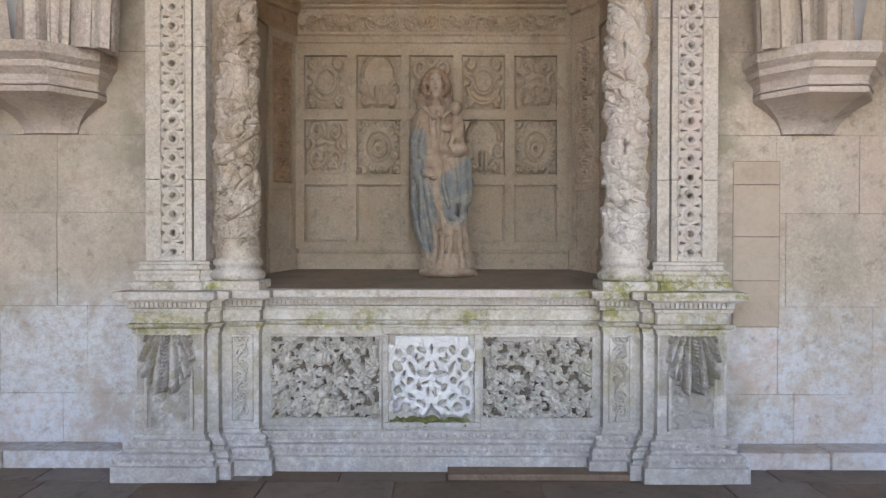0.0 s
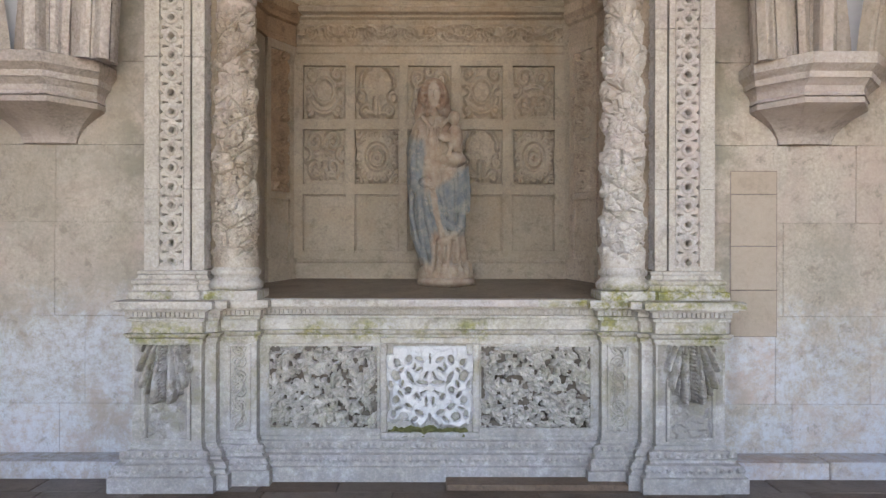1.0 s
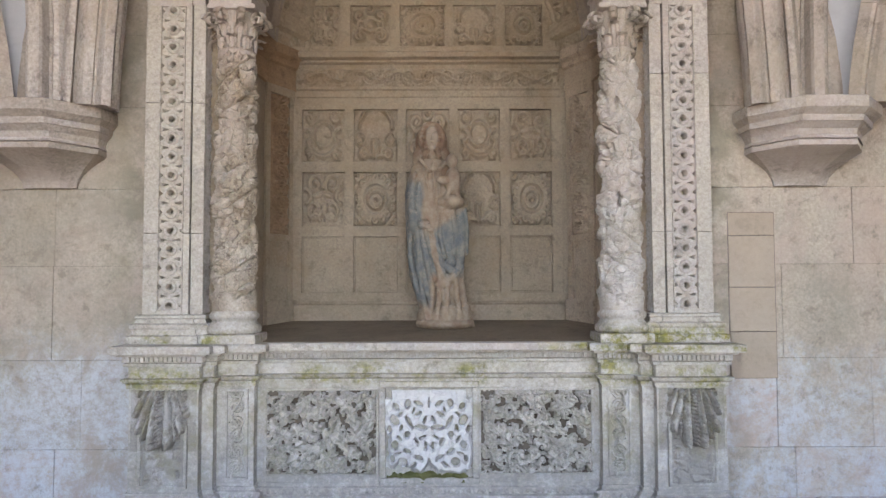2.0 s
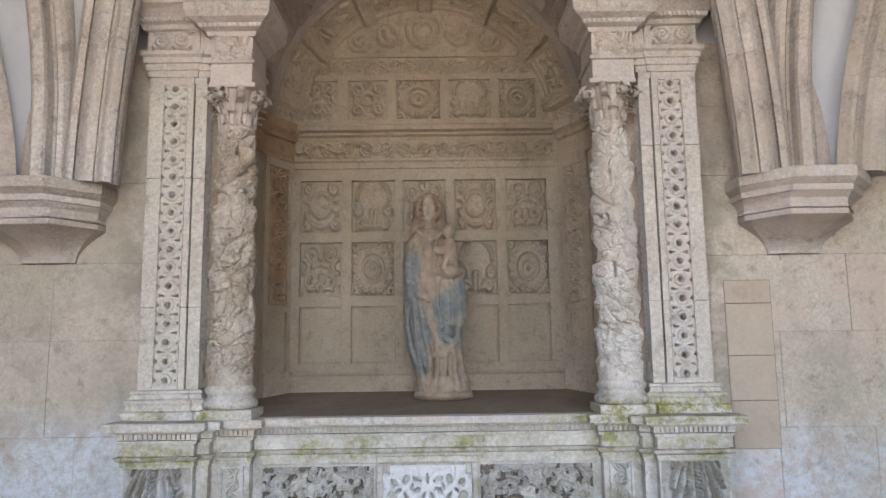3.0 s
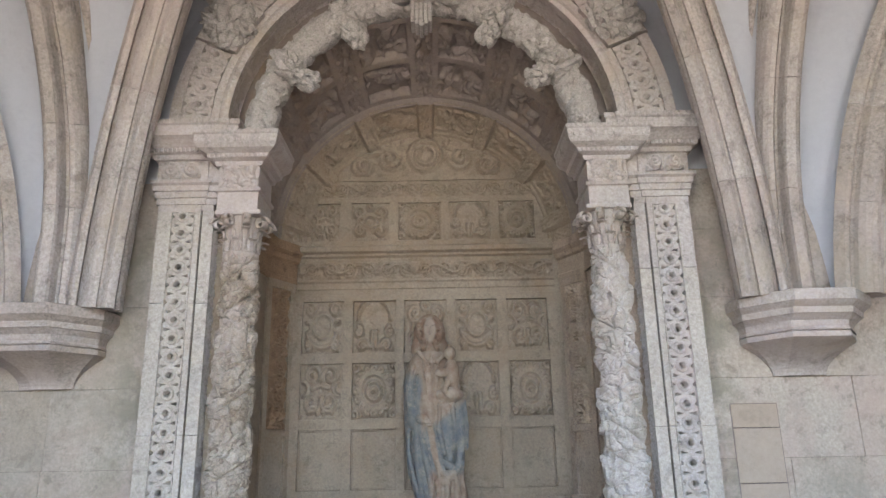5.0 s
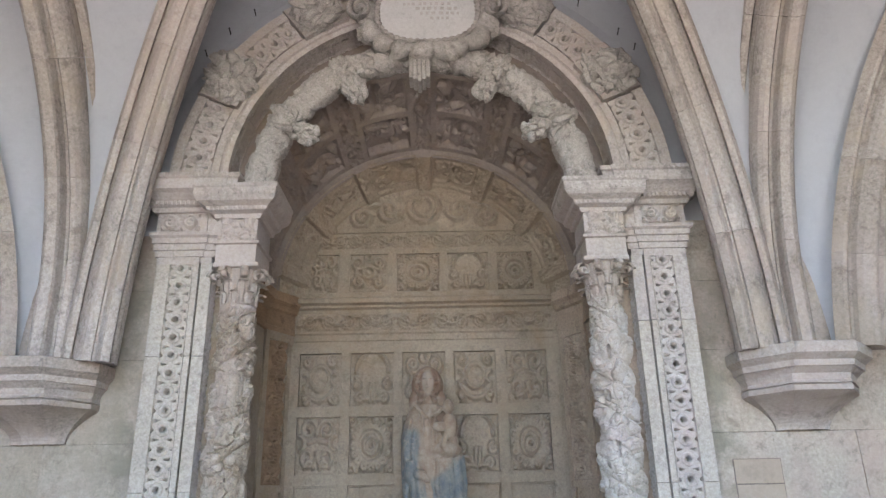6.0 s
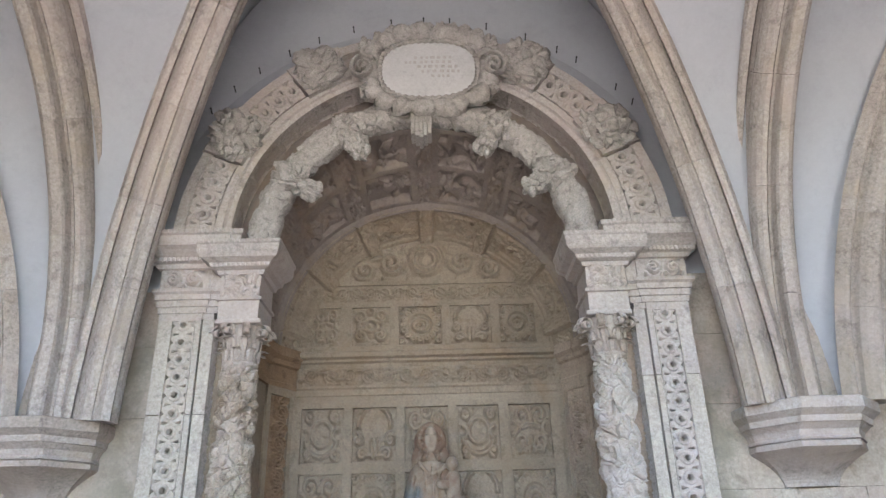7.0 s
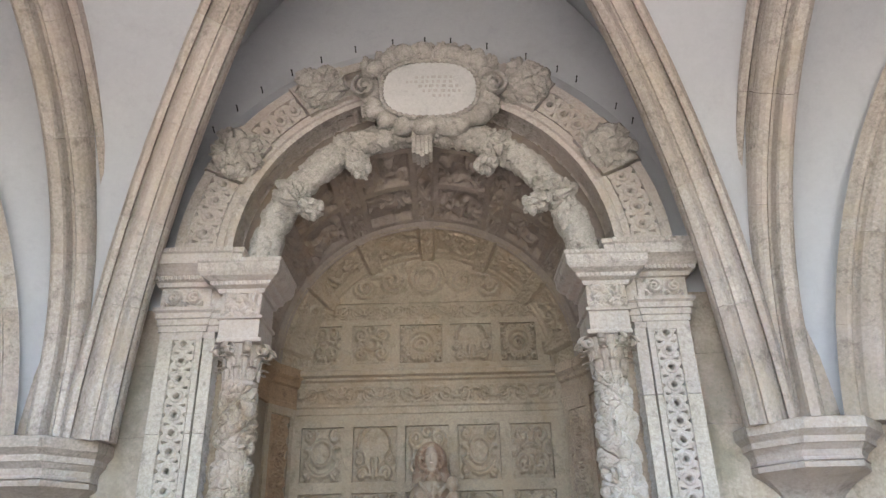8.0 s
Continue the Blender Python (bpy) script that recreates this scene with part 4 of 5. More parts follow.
def pilaster(s):
    owner = part_empty("pilaster", portal)

    def bx(name, a, b, y0, y1, z0, z1, bevel=0.005, lab=""):
        return block(name, *sorted((s * a, s * b)), y0, y1, z0, z1, UPPER if z0 > 3 else ALTAR, owner, lab, bevel)
    # base
    base = [(0.0, 1.234), (0.075, 1.234), (0.075, 1.285), (0.055, 1.295), (0.05, 1.33), (0.06, 1.345), (0.06, 1.362), (0.035, 1.375), (0.025, 1.40), (0.035, 1.41), (0.03, 1.425), (0.01, 1.43), (0, 1.43)]
    if s < 0:
        line = [(-1.965, WALL), (-1.965, 0.0), (-1.63, 0.0), (-1.63, 0.015), (-1.55, 0.015), (-1.55, 0.2)]
    else:
        line = [(1.55, 0.2), (1.55, 0.015), (1.63, 0.015), (1.63, 0.0), (1.965, 0.0), (1.965, WALL)]
    moulding("base", line, base, ALTAR, owner, "moss-stained moulded base" if s > 0 else "")
    bx("shaft", 1.552, 1.963, 0.10, 0.24, 1.40, 4.0, 0)
    for za, zb in ((1.43, 1.988), (1.991, 3.098 if s > 0 else 2.9), (3.101 if s > 0 else 2.903, 3.60)):
        bx("stile", 1.868, 1.965, 0.0, 0.07, za, zb)
    for za, zb in ((1.43, 1.988), (1.991, 3.098 if s > 0 else 2.9), (3.101 if s > 0 else 2.903, 3.60)):
        bx("stile", 1.648, 1.69, 0.0, 0.07, za, zb)
    for za, zb in ((1.43, 1.988), (1.991, 3.098 if s > 0 else 2.9), (3.101 if s > 0 else 2.903, 3.60)):
        bx("stile", 1.552, 1.638, 0.010, 0.07, za, zb)
    bx("rail", 1.69, 1.868, 0.0, 0.07, 1.43, 1.462)
    bx("rail", 1.648, 1.965, 0.0, 0.07, 3.585, 3.66)
    bx("fillet", 1.69, 1.698, -0.006, 0.03, 1.462, 3.585, 0.002)
    bx("fillet", 1.860, 1.868, -0.006, 0.03, 1.462, 3.585, 0.002)
    panel("fretwork", *sorted((s * 1.698, s * 1.860)), 1.462, 3.585, 0.058, lambda X, Z: pierced(X, Z, 0.081, 0.129) + 0.05 * fbm(X * 40, Z * 40, 0, 5), 0.06, ALTAR if s < 0 else UPPER, owner, "panel pierced with rings and bow-ties", 0.0042, True)

    def reveal(U, V):
        Y, Z = 0.03 + 0.2 * U, 1.44 + 2.2 * V
        return s * (1.55 - 0.02 * vine((U - 0.5) * 0.2, Z, 0.09, 0.19, 33)), Y, Z
    sheet("carved_reveal", 30, 300, reveal, UPPER, owner, "carved inner side")
    # capital: fasciae, frieze with scrolls, spreading cornice
    cap = [(0, 3.645), (0.012, 3.645), (0.012, 3.69), (0.024, 3.695), (0.024, 3.74), (0.038, 3.745), (0.038, 3.785), (0.06, 3.80), (0.06, 3.825), (0.02, 3.83), (0.02, 3.985), (0.045, 3.99), (0.06, 4.02), (0.085, 4.03), (0.09, 4.06), (0.145, 4.105), (0.172, 4.118), (0.186, 4.124), (0.19, 4.20), (0.206, 4.21), (0.206, 4.245), (0, 4.25)]
    moulding("capital", line, cap, UPPER, owner, "stepped moulded capital with a spreading cornice")
    panel("scroll_frieze", *sorted((s * 1.66, s * 1.95)), 3.838, 3.978, -0.02, lambda X, Z: strokes(X, Z, mirrored([curl(0.075, 0.0, 0.05, 1.6, 90), ring(0.075, -0.02, 0.06, 200, 340)]), 0.012), 0.04, UPPER, owner, step=0.005)
    bm = bmesh.new()
    for k in range(17):
        x = s * (1.50 + 0.041 * k)
        box_into(bm, x - 0.012, x + 0.012, -0.213, -0.19, 4.212, 4.242, 0.004)
    part("leaf_crest", bm, UPPER, owner)["kind"] = "stuff"
    bm = bmesh.new()
    for k in range(15):
        x = s * (1.545 + 0.033 * k)
        box_into(bm, x - 0.011, x + 0.011, -0.100, -0.07, 4.03, 4.062, 0.004)
    part("dentil_course", bm, UPPER, owner)["kind"] = "stuff"
    bx("capital_core", 1.56, 1.95, 0.01, 0.24, 3.6, 4.24, 0)
    return owner


def part_empty(name, parent):
    ob = new(name)
    under(ob, parent)
    ob.empty_display_size = 0.1
    return ob


def column(s):
    owner = part_empty("twisted_column", portal)
    cx, cy = s * 1.338, 0.035
    seed = 3 if s < 0 else 9
    bx0, bx1 = sorted((s * 1.15, s * 1.52))
    block("plinth", bx0, bx1, -0.13, 0.2, 1.234, 1.30, ALTAR, owner, bevel=0.012)
    lathe("base", [(0.165, 1.30), (0.182, 1.315), (0.185, 1.345), (0.165, 1.365), (0.15, 1.38), (0.15, 1.395), (0.165, 1.405), (0.168, 1.43), (0.15, 1.448), (0.14, 1.475)], ALTAR, owner, "mossy turned base" if s > 0 else "turned base", (cx, cy))

    def shaft(U, V):
        a = U * 2 * np.pi
        Z = 1.455 + 1.80 * V
        r0 = 0.153 - 0.028 * V
        # two thick stems winding round the core, cut into leaves, with drilled holes
        tw = s * a + Z * 2 * np.pi / 0.46 + 1.2 * (fbm(Z * 2.2, 0 * Z, 0, seed + 8, 2) - 0.5)
        bulge = np.abs(np.sin(tw)) ** 0.6
        ca, sa = np.cos(a), np.sin(a)
        wob = 0.9 * fbm(ca * 1.6, sa * 1.6, Z * 9, seed + 15, 2)
        leaves = plates(ca * 1.15 + wob, sa * 1.15 - wob, Z * 9.0 + wob, seed)
        small = plates(ca * 3.1 + wob, sa * 3.1 + wob, Z * 17, seed + 20)
        cut = incised(ca * 2.3 + 2, sa * 2.3, Z * 13, seed + 11)
        seam = np.exp(-((np.sin(tw) / 0.17) ** 2)) * np.clip(2.6 * fbm(ca * 1.3 + 2, sa * 1.3, Z * 6, seed + 30, 1) - 0.6, 0, 1)
        r = r0 * (0.70 + 0.13 * bulge + 0.34 * leaves + 0.09 * small + 0.3 * (fbm(ca * 1.2 + 6, sa * 1.2, Z * 6.5, seed + 5, 2) - 0.5)) - 0.014 * cut - 0.026 * seam
        pit = vnoise(ca * 3.4 + 9, sa * 3.4, Z * 17, seed + 3)
        r = r - 0.06 * np.clip((pit - 0.85) * 16, 0, 1)
        smooth_foot = np.clip((V - 0.01) / 0.06, 0, 1)
        r = r0 * 0.97 * (1 - smooth_foot) + r * smooth_foot
        return cx + r * np.cos(a), cy + r * np.sin(a), Z
    sheet("shaft", 190, 640, shaft, OCHRE if s < 0 else WHITE, owner, "twisted shaft wrapped in carved vines and fruit")
    # capital: necking, bell with leaves, volutes, abacus
    lathe("necking", [(0.115, 3.22), (0.125, 3.235), (0.128, 3.25), (0.115, 3.262), (0.11, 3.28)], COLUMN, owner, "", (cx, cy))

    def bell(U, V):
        a = U * 2 * np.pi
        Z = 3.265 + 0.262 * V
        r = 0.112 + 0.030 * V**2 + 0.004 * np.cos(a * 16)
        return cx + r * np.cos(a), cy + r * np.sin(a), Z
    sheet("bell", 96, 20, bell, COLUMN, owner, "plain bell behind the capital's leaves")
    for tier, (foot, high, lean, shift) in enumerate(((3.262, 0.125, 0.055, 0.0), (3.335, 0.135, 0.06, math.pi / 8))):
        for i in range(8):
            mid = math.pi / 4 * i + shift

            def acanthus(U, V):
                w = 0.046 * np.sin(np.pi * (0.18 + 0.72 * V)) ** 0.7 * (1 - 0.22 * np.abs(np.sin(V * 13)))
                side = (U - 0.5) * 2
                t = np.clip((V - 0.55) / 0.45, 0, 1)
                out = 0.120 + 0.012 * V + lean * t**1.4 + 0.012 * (1 - np.abs(side)) - 0.008 * np.cos(side * 9) * (np.abs(side) > 0.15)
                ang = mid + side * w / out
                return cx + out * np.cos(ang), cy + out * np.sin(ang), foot + high * (V - 0.42 * t**2.2)
            sheet("acanthus_leaf", 15, 22, acanthus, COLUMN, owner)
    for i in range(8):
        a = math.pi / 4 * i + math.pi / 8
        c, si = math.cos(a), math.sin(a)
        bm = bmesh.new()
        n, m = 26, 8
        rows = []
        for k in range(n):
            f = k / (n - 1)
            ang = 2 * math.pi * 1.5 * f
            rr_ = 0.055 * (1 - 0.8 * f)
            px, pz = 0.172 + rr_ * math.cos(ang), 3.475 + rr_ * math.sin(ang)
            rows.append([bm.verts.new((cx + c * (px + 0.019 * math.cos(2 * math.pi * q / m)) - si * 0.026 * math.sin(2 * math.pi * q / m), cy + si * (px + 0.019 * math.cos(2 * math.pi * q / m)) + c * 0.026 * math.sin(2 * math.pi * q / m), pz)) for q in range(m)])
        for ra, rb in zip(rows, rows[1:]):
            for q in range(m):
                bm.faces.new((ra[q], ra[(q + 1) % m], rb[(q + 1) % m], rb[q]))
        part("volute", bm, COLUMN, owner, smooth=True)
    block("abacus", cx - 0.165, cx + 0.165, cy - 0.165, cy + 0.165, 3.52, 3.555, UPPER, owner, bevel=0.01)
    # entablature block over the capital
    line = [(-1.50, 0.2), (-1.50, -0.10), (-1.205, -0.10), (-1.205, 0.3)] if s < 0 else [(1.205, 0.3), (1.205, -0.10), (1.50, -0.10), (1.50, 0.2)]
    moulding("impost_block", line, [(-0.02, 3.55), (0.0, 3.55), (0.0, 3.70), (0.02, 3.705), (0.02, 3.725), (-0.02, 3.725)], UPPER, owner)
    moulding("cornice", line, [(-0.02, 3.90), (0.02, 3.90), (0.03, 3.93), (0.07, 3.945), (0.08, 3.975), (0.13, 4.0), (0.15, 4.03), (0.155, 4.09), (0.165, 4.10), (0.165, 4.125), (-0.02, 4.13)], UPPER, owner, "spreading cornice with leaf moulding")
    panel("leaf_frieze", *sorted((s * 1.205, s * 1.50)), 3.725, 3.90, -0.10, lambda X, Z: foliage(X * 14, Z * 14, 0, 41) * np.clip((0.15 - np.abs(X)) / 0.02, 0, 1), 0.05, UPPER, owner, step=0.006)
    for nm, y0, z0, z1, half, k in (("dentil_course", -0.180, 3.947, 3.974, 0.21, 13), ("leaf_crest", -0.272, 4.102, 4.124, 0.30, 17), ("leaf_moulding", -0.258, 4.036, 4.062, 0.29, 15)):
        bm = bmesh.new()
        for q in range(k):
            x = s * 1.3525 + half * (2 * q / (k - 1) - 1)
            box_into(bm, x - 0.010, x + 0.010, y0, y0 + 0.03, z0, z1, 0.004)
        part(nm, bm, UPPER, owner)["kind"] = "stuff"
    bm = bmesh.new()
    box_into(bm, *sorted((s * 1.21, s * 1.495)), -0.095, 0.3, 3.55, 4.128)
    part("core", bm, UPPER, owner)
    return owner


for s in (-1, 1):
    pilaster(s)
    column(s)

# outer arch: pierced fields between carved blocks
CZ, R0, R1 = CAPTOP, 1.50, 1.955


def arch_point(r, deg, y):
    a = math.radians(deg)
    return (r * math.cos(a), y, CZ + r * math.sin(a))


def arch_run(name, a0, a1, profile, mat, owner, label="", n=None):
    """A profile of (r, y) swept round the arch's centre."""
    n = n or max(int(abs(a1 - a0) / 2.5), 4)
    k = len(profile)
    verts = [arch_point(r, a0 + (a1 - a0) * i / n, y) for i in range(n + 1) for r, y in profile]
    faces = [(i * k + j, i * k + (j + 1) % k, (i + 1) * k + (j + 1) % k, (i + 1) * k + j) for i in range(n) for j in range(k)]
    faces += [tuple(range(k)), tuple(range(n * k, (n + 1) * k))]
    ob = raw(name, verts, faces, mat, owner, label)
    bm = bmesh.new()
    bm.from_mesh(ob.data)
    bmesh.ops.recalc_face_normals(bm, faces=bm.faces)
    bm.to_mesh(ob.data)
    bm.free()
    return ob


arch = part_empty("outer_arch", portal)
arch_run("ring", 0, 180, [(R0 + 0.01, 0.10), (R1 - 0.005, 0.10), (R1 + 0.01, 0.24), (R0 + 0.01, 0.24)], UPPER, arch, n=90)
arch_run("outer_fillet", 0, 180, [(R1 - 0.088, 0.07), (R1 - 0.088, -0.003), (R1, -0.003), (R1, 0.07)], UPPER, arch, n=90)
arch_run("hood", 0, 180, [(R1 - 0.01, 0.24), (R1 - 0.01, 0.10), (R1 + 0.02, 0.13), (R1 + 0.22, 0.185), (R1 + 0.25, 0.24)], PLASTER, arch, "plain grey hood ring against the plaster", n=90)
arch_run("inner_moulding", 0, 180, [(R0, 0.05), (R0, -0.005), (R0 + 0.035, -0.02), (R0 + 0.06, -0.012), (R0 + 0.075, 0.006), (R0 + 0.11, 0.0), (R0 + 0.134, 0.002), (R0 + 0.134, 0.07), (R0, 0.07)], UPPER, arch, n=90)
for a0, a1 in ((0.3, 23.5), (39, 53.5), (126.5, 141), (156.5, 179.7)):
    def fret(U, V, a0=a0, a1=a1):
        deg = a0 + (a1 - a0) * U
        rr_ = 1.632 + 0.235 * V
        h = pierced((V - 0.5) * 0.235 * 0.86, np.radians(deg - (a0 + a1) / 2) * 1.75, 0.101, 0.150)
        a = np.radians(deg)
        return rr_ * np.cos(a), 0.055 - 0.07 * h, CZ + rr_ * np.sin(a)
    sheet("fretwork", int((a1 - a0) * 7), 56, fret, UPPER, arch, "arch field pierced with rings", lambda U, V, a0=a0, a1=a1: pierced((V - 0.5) * 0.235 * 0.86, np.radians((a1 - a0) * (U - 0.5)) * 1.75, 0.101, 0.150) < 0.12)


def soffit(U, V):
    deg = 180 * (1 - U)
    a = np.radians(deg)
    t = (deg / 7.5) % 1.0
    h = ((t > 0.12) & (t < 0.88) & (V > 0.15) & (V < 0.85)) * 0.02
    r = R0 + h - 0.012 * foliage(deg * 0.5, V * 3, 0, 3)
    return r * np.cos(a), 0.0 + 0.26 * V, CZ + r * np.sin(a)


sheet("soffit", 400, 24, soffit, UPPER, arch, "sunk panels on the arch's underside")


def boss(name, deg, r, y, size, seed, label, owner, squash=(1.0, 0.7, 1.0), mat=None):
    """A rugged lump of carving: a ball pushed out along leafy noise."""
    mat = mat or CARVED
    c = arch_point(r, deg, y)

    def f(U, V):
        a, b = U * 2 * np.pi, (V - 0.5) * np.pi
        nx, ny, nz = np.cos(b) * np.cos(a), np.cos(b) * np.sin(a), np.sin(b)
        k = 0.60 + 0.50 * plates(nx * 1.45 + 7, ny * 1.45, nz * 1.45, seed + 4) + 0.16 * foliage(nx * 2.2 + 7, ny * 2.2, nz * 2.2, seed) + 0.4 * (fbm(nx * 1.6 + 3, ny * 1.6, nz * 1.6, seed + 2) - 0.5)
        p = [k * n * q * size for n, q in zip((nx, ny, nz), squash)]
        t = math.radians(deg - 90)
        return c[0] + p[0] * math.cos(t) - p[2] * math.sin(t), c[1] + p[1], c[2] + p[0] * math.sin(t) + p[2] * math.cos(t)
    return sheet(name, 130, 90, f, mat, owner, label)


for i, deg in enumerate((31, 61, 119, 149)):
    arch_run("block", deg - 7.2, deg + 7.2, [(R0 + 0.10, 0.02), (R0 + 0.10, -0.05), (R1 - 0.02, -0.05), (R1 + 0.02, 0.0), (R1 + 0.02, 0.2)], UPPER, arch)
    boss("carved_boss", deg, 1.80, -0.05, 0.225, 51 + i, "leafy carved boss", arch, (0.95, 0.6, 1.0))
    boss("carved_boss", deg, 1.70, -0.06, 0.17, 71 + i, "", arch, (1.2, 0.6, 0.8))

# inner arch of twisted stems with bands and hanging heads of leaf
twist = part_empty("twisted_arch", portal)
TZ, TR = 4.12, 1.245


def stem(U, V):
    deg = 180 * (1 - U)
    th, a = np.radians(deg), V * 2 * np.pi
    L = np.radians(deg) * TR
    tw = a + L * 2 * np.pi / 0.55
    ca, sa = np.cos(a), np.sin(a)
    n = foliage(ca * 1.5 + 4, sa * 1.5, L * 8, 17)
    big = fbm(ca * 1.1 + 4, sa * 1.1, L * 6, 27, 2)
    r = 0.118 * (0.68 + 0.24 * np.abs(np.sin(tw)) ** 0.6 + 0.24 * plates(ca * 1.3 + 0.8 * n, sa * 1.3, L * 8 + 0.8 * big, 47) + 0.10 * n + 0.2 * (big - 0.5)) - 0.012 * incised(ca * 2.4, sa * 2.4, L * 14, 5)
    band = np.zeros(U.shape)
    for d in (12, 48, 75, 105, 132, 168):
        band = np.maximum(band, np.exp(-(((deg - d) / 1.6) ** 2)))
    r = r * (1 - band) + 0.128 * band
    R = TR + r * np.cos(a)
    return R * np.cos(th), 0.0 - r * np.sin(a), TZ + R * np.sin(th)


sheet("stem", 620, 80, stem, CARVED, twist, "arch of twisted carved stems")
for i, deg in enumerate((30, 60, 120, 150)):
    def pos(r):
        a = math.radians(deg)
        return r * math.cos(a), TZ + r * math.sin(a)
    for rr_, size, sq, lab in ((1.22, 0.17, (0.75, 0.9, 1.0), "leafy collar"), (1.06, 0.115, (0.8, 0.9, 1.15), "hanging carved leaf head")):
        x, z = pos(rr_)
        dg, rad = math.degrees(math.atan2(z - CZ, x)), math.hypot(x, z - CZ)
        boss("collar" if rr_ > 1.1 else "pendant", dg, rad, -0.04, size, 90 + i * 3 + int(rr_ > 1.1), lab, twist, sq)
    for j in range(3):
        x, z = pos(0.97)
        a = math.radians(deg)
        tx = (j - 1) * 0.05
        bm = bmesh.new()
        bmesh.ops.create_uvsphere(bm, u_segments=10, v_segments=8, radius=0.036, matrix=Matrix.Translation((x - tx * math.sin(a), -0.07 + 0.02 * (j % 2), z + tx * math.cos(a))) @ Matrix.Diagonal((0.9, 0.9, 1.4, 1)))
        part("leaf_tip", bm, CARVED, twist, smooth=True)
# keystone drop
block("keystone_drop", -0.105, 0.105, -0.12, 0.02, 5.30, 5.40, CARVED, twist, "leafy drop under the cartouche", 0.03)
for j in range(5):
    x, w = (j - 2) * 0.034, 0.0165
    block("drop_leaf", x - w, x + w, -0.16 + 0.008 * abs(j - 2), 0.02, 5.03 + 0.024 * abs(j - 2), 5.305, CARVED, twist, "", 0.010)

# cartouche
cart = thing("cartouche", "oval white inscribed tablet in a scrolled and leafy stone frame", "cartouche", (0.045, 0, 5.4))
KX, KZ, KY = 0.07, 5.70, -0.10


def tablet(U, V):
    a = U * 2 * np.pi
    r = V
    sq = (np.abs(np.cos(a)) ** 2.6 + np.abs(np.sin(a)) ** 2.6) ** (-1 / 2.6)
    return KX + 0.40 * r * sq * np.cos(a), KY - 0.07 + 0.02 * r**2 + 0.002 * fbm(U * 60, V * 20, 0, 1), KZ + 0.285 * r * sq * np.sin(a)


sheet("tablet", 80, 16, tablet, GYPSUM, cart, "smooth white oval tablet")


def oval(a, rx, rz):
    sq = (np.abs(np.cos(a)) ** 2.6 + np.abs(np.sin(a)) ** 2.6) ** (-1 / 2.6)
    return rx * sq * np.cos(a), rz * sq * np.sin(a)


def bead_ring(U, V):
    """Thin rolled rim pressed against the tablet."""
    a, b = U * 2 * np.pi, V * 2 * np.pi
    x, z = oval(a, 0.412, 0.297)
    t = 0.020 + 0.005 * np.cos(a * 46)
    return KX + x + t * np.cos(b) * np.cos(a), KY - 0.06 - t * np.sin(b), KZ + z + t * np.cos(b) * np.sin(a)


def surround(U, V):
    """Scalloped strapwork whose lip rolls forward; lobes part at deep notches."""
    a, b = U * 2 * np.pi, V * 2 * np.pi
    lobe = np.abs(np.cos(a * 8 + 0.9 * np.sin(a * 3))) ** 0.5
    x, z = oval(a, 0.475 + 0.03 * lobe, 0.362 + 0.03 * lobe)
    tube = 0.026 + 0.040 * lobe + 0.035 * plates(np.cos(a) * 5 + 5, np.sin(a) * 5, b * 0.8, 61)
    return KX + x + tube * np.cos(b) * np.cos(a), KY - 0.045 - tube * np.sin(b) * 1.1, KZ + z + tube * np.cos(b) * np.sin(a)


sheet("rim", 280, 14, bead_ring, CARVED, cart, "beaded rim round the tablet")
sheet("scrolled_frame", 320, 28, surround, CARVED, cart, "scalloped strapwork frame with rolled lip")
block("backing", KX - 0.42, KX + 0.42, KY - 0.02, 0.05, KZ - 0.30, KZ + 0.32, UPPER, cart, bevel=0.05)
rnd = random.Random(8)


def lump(name, x, y, z, size, seed, owner, squash, label="", mat=None):
    def f(U, V):
        a, b = U * 2 * np.pi, (V - 0.5) * np.pi
        nx, ny, nz = np.cos(b) * np.cos(a), np.cos(b) * np.sin(a), np.sin(b)
        k = 0.5 + 0.5 * plates(nx * 1.9 + 7, ny * 1.9, nz * 1.9, seed) + 0.2 * foliage(nx * 2.2 + 7, ny * 2.2, nz * 2.2, seed)
        return x + k * nx * size * squash[0], y + k * ny * size * squash[1], z + k * nz * size * squash[2]
    return sheet(name, 64, 44, f, mat or CARVED, owner, label)


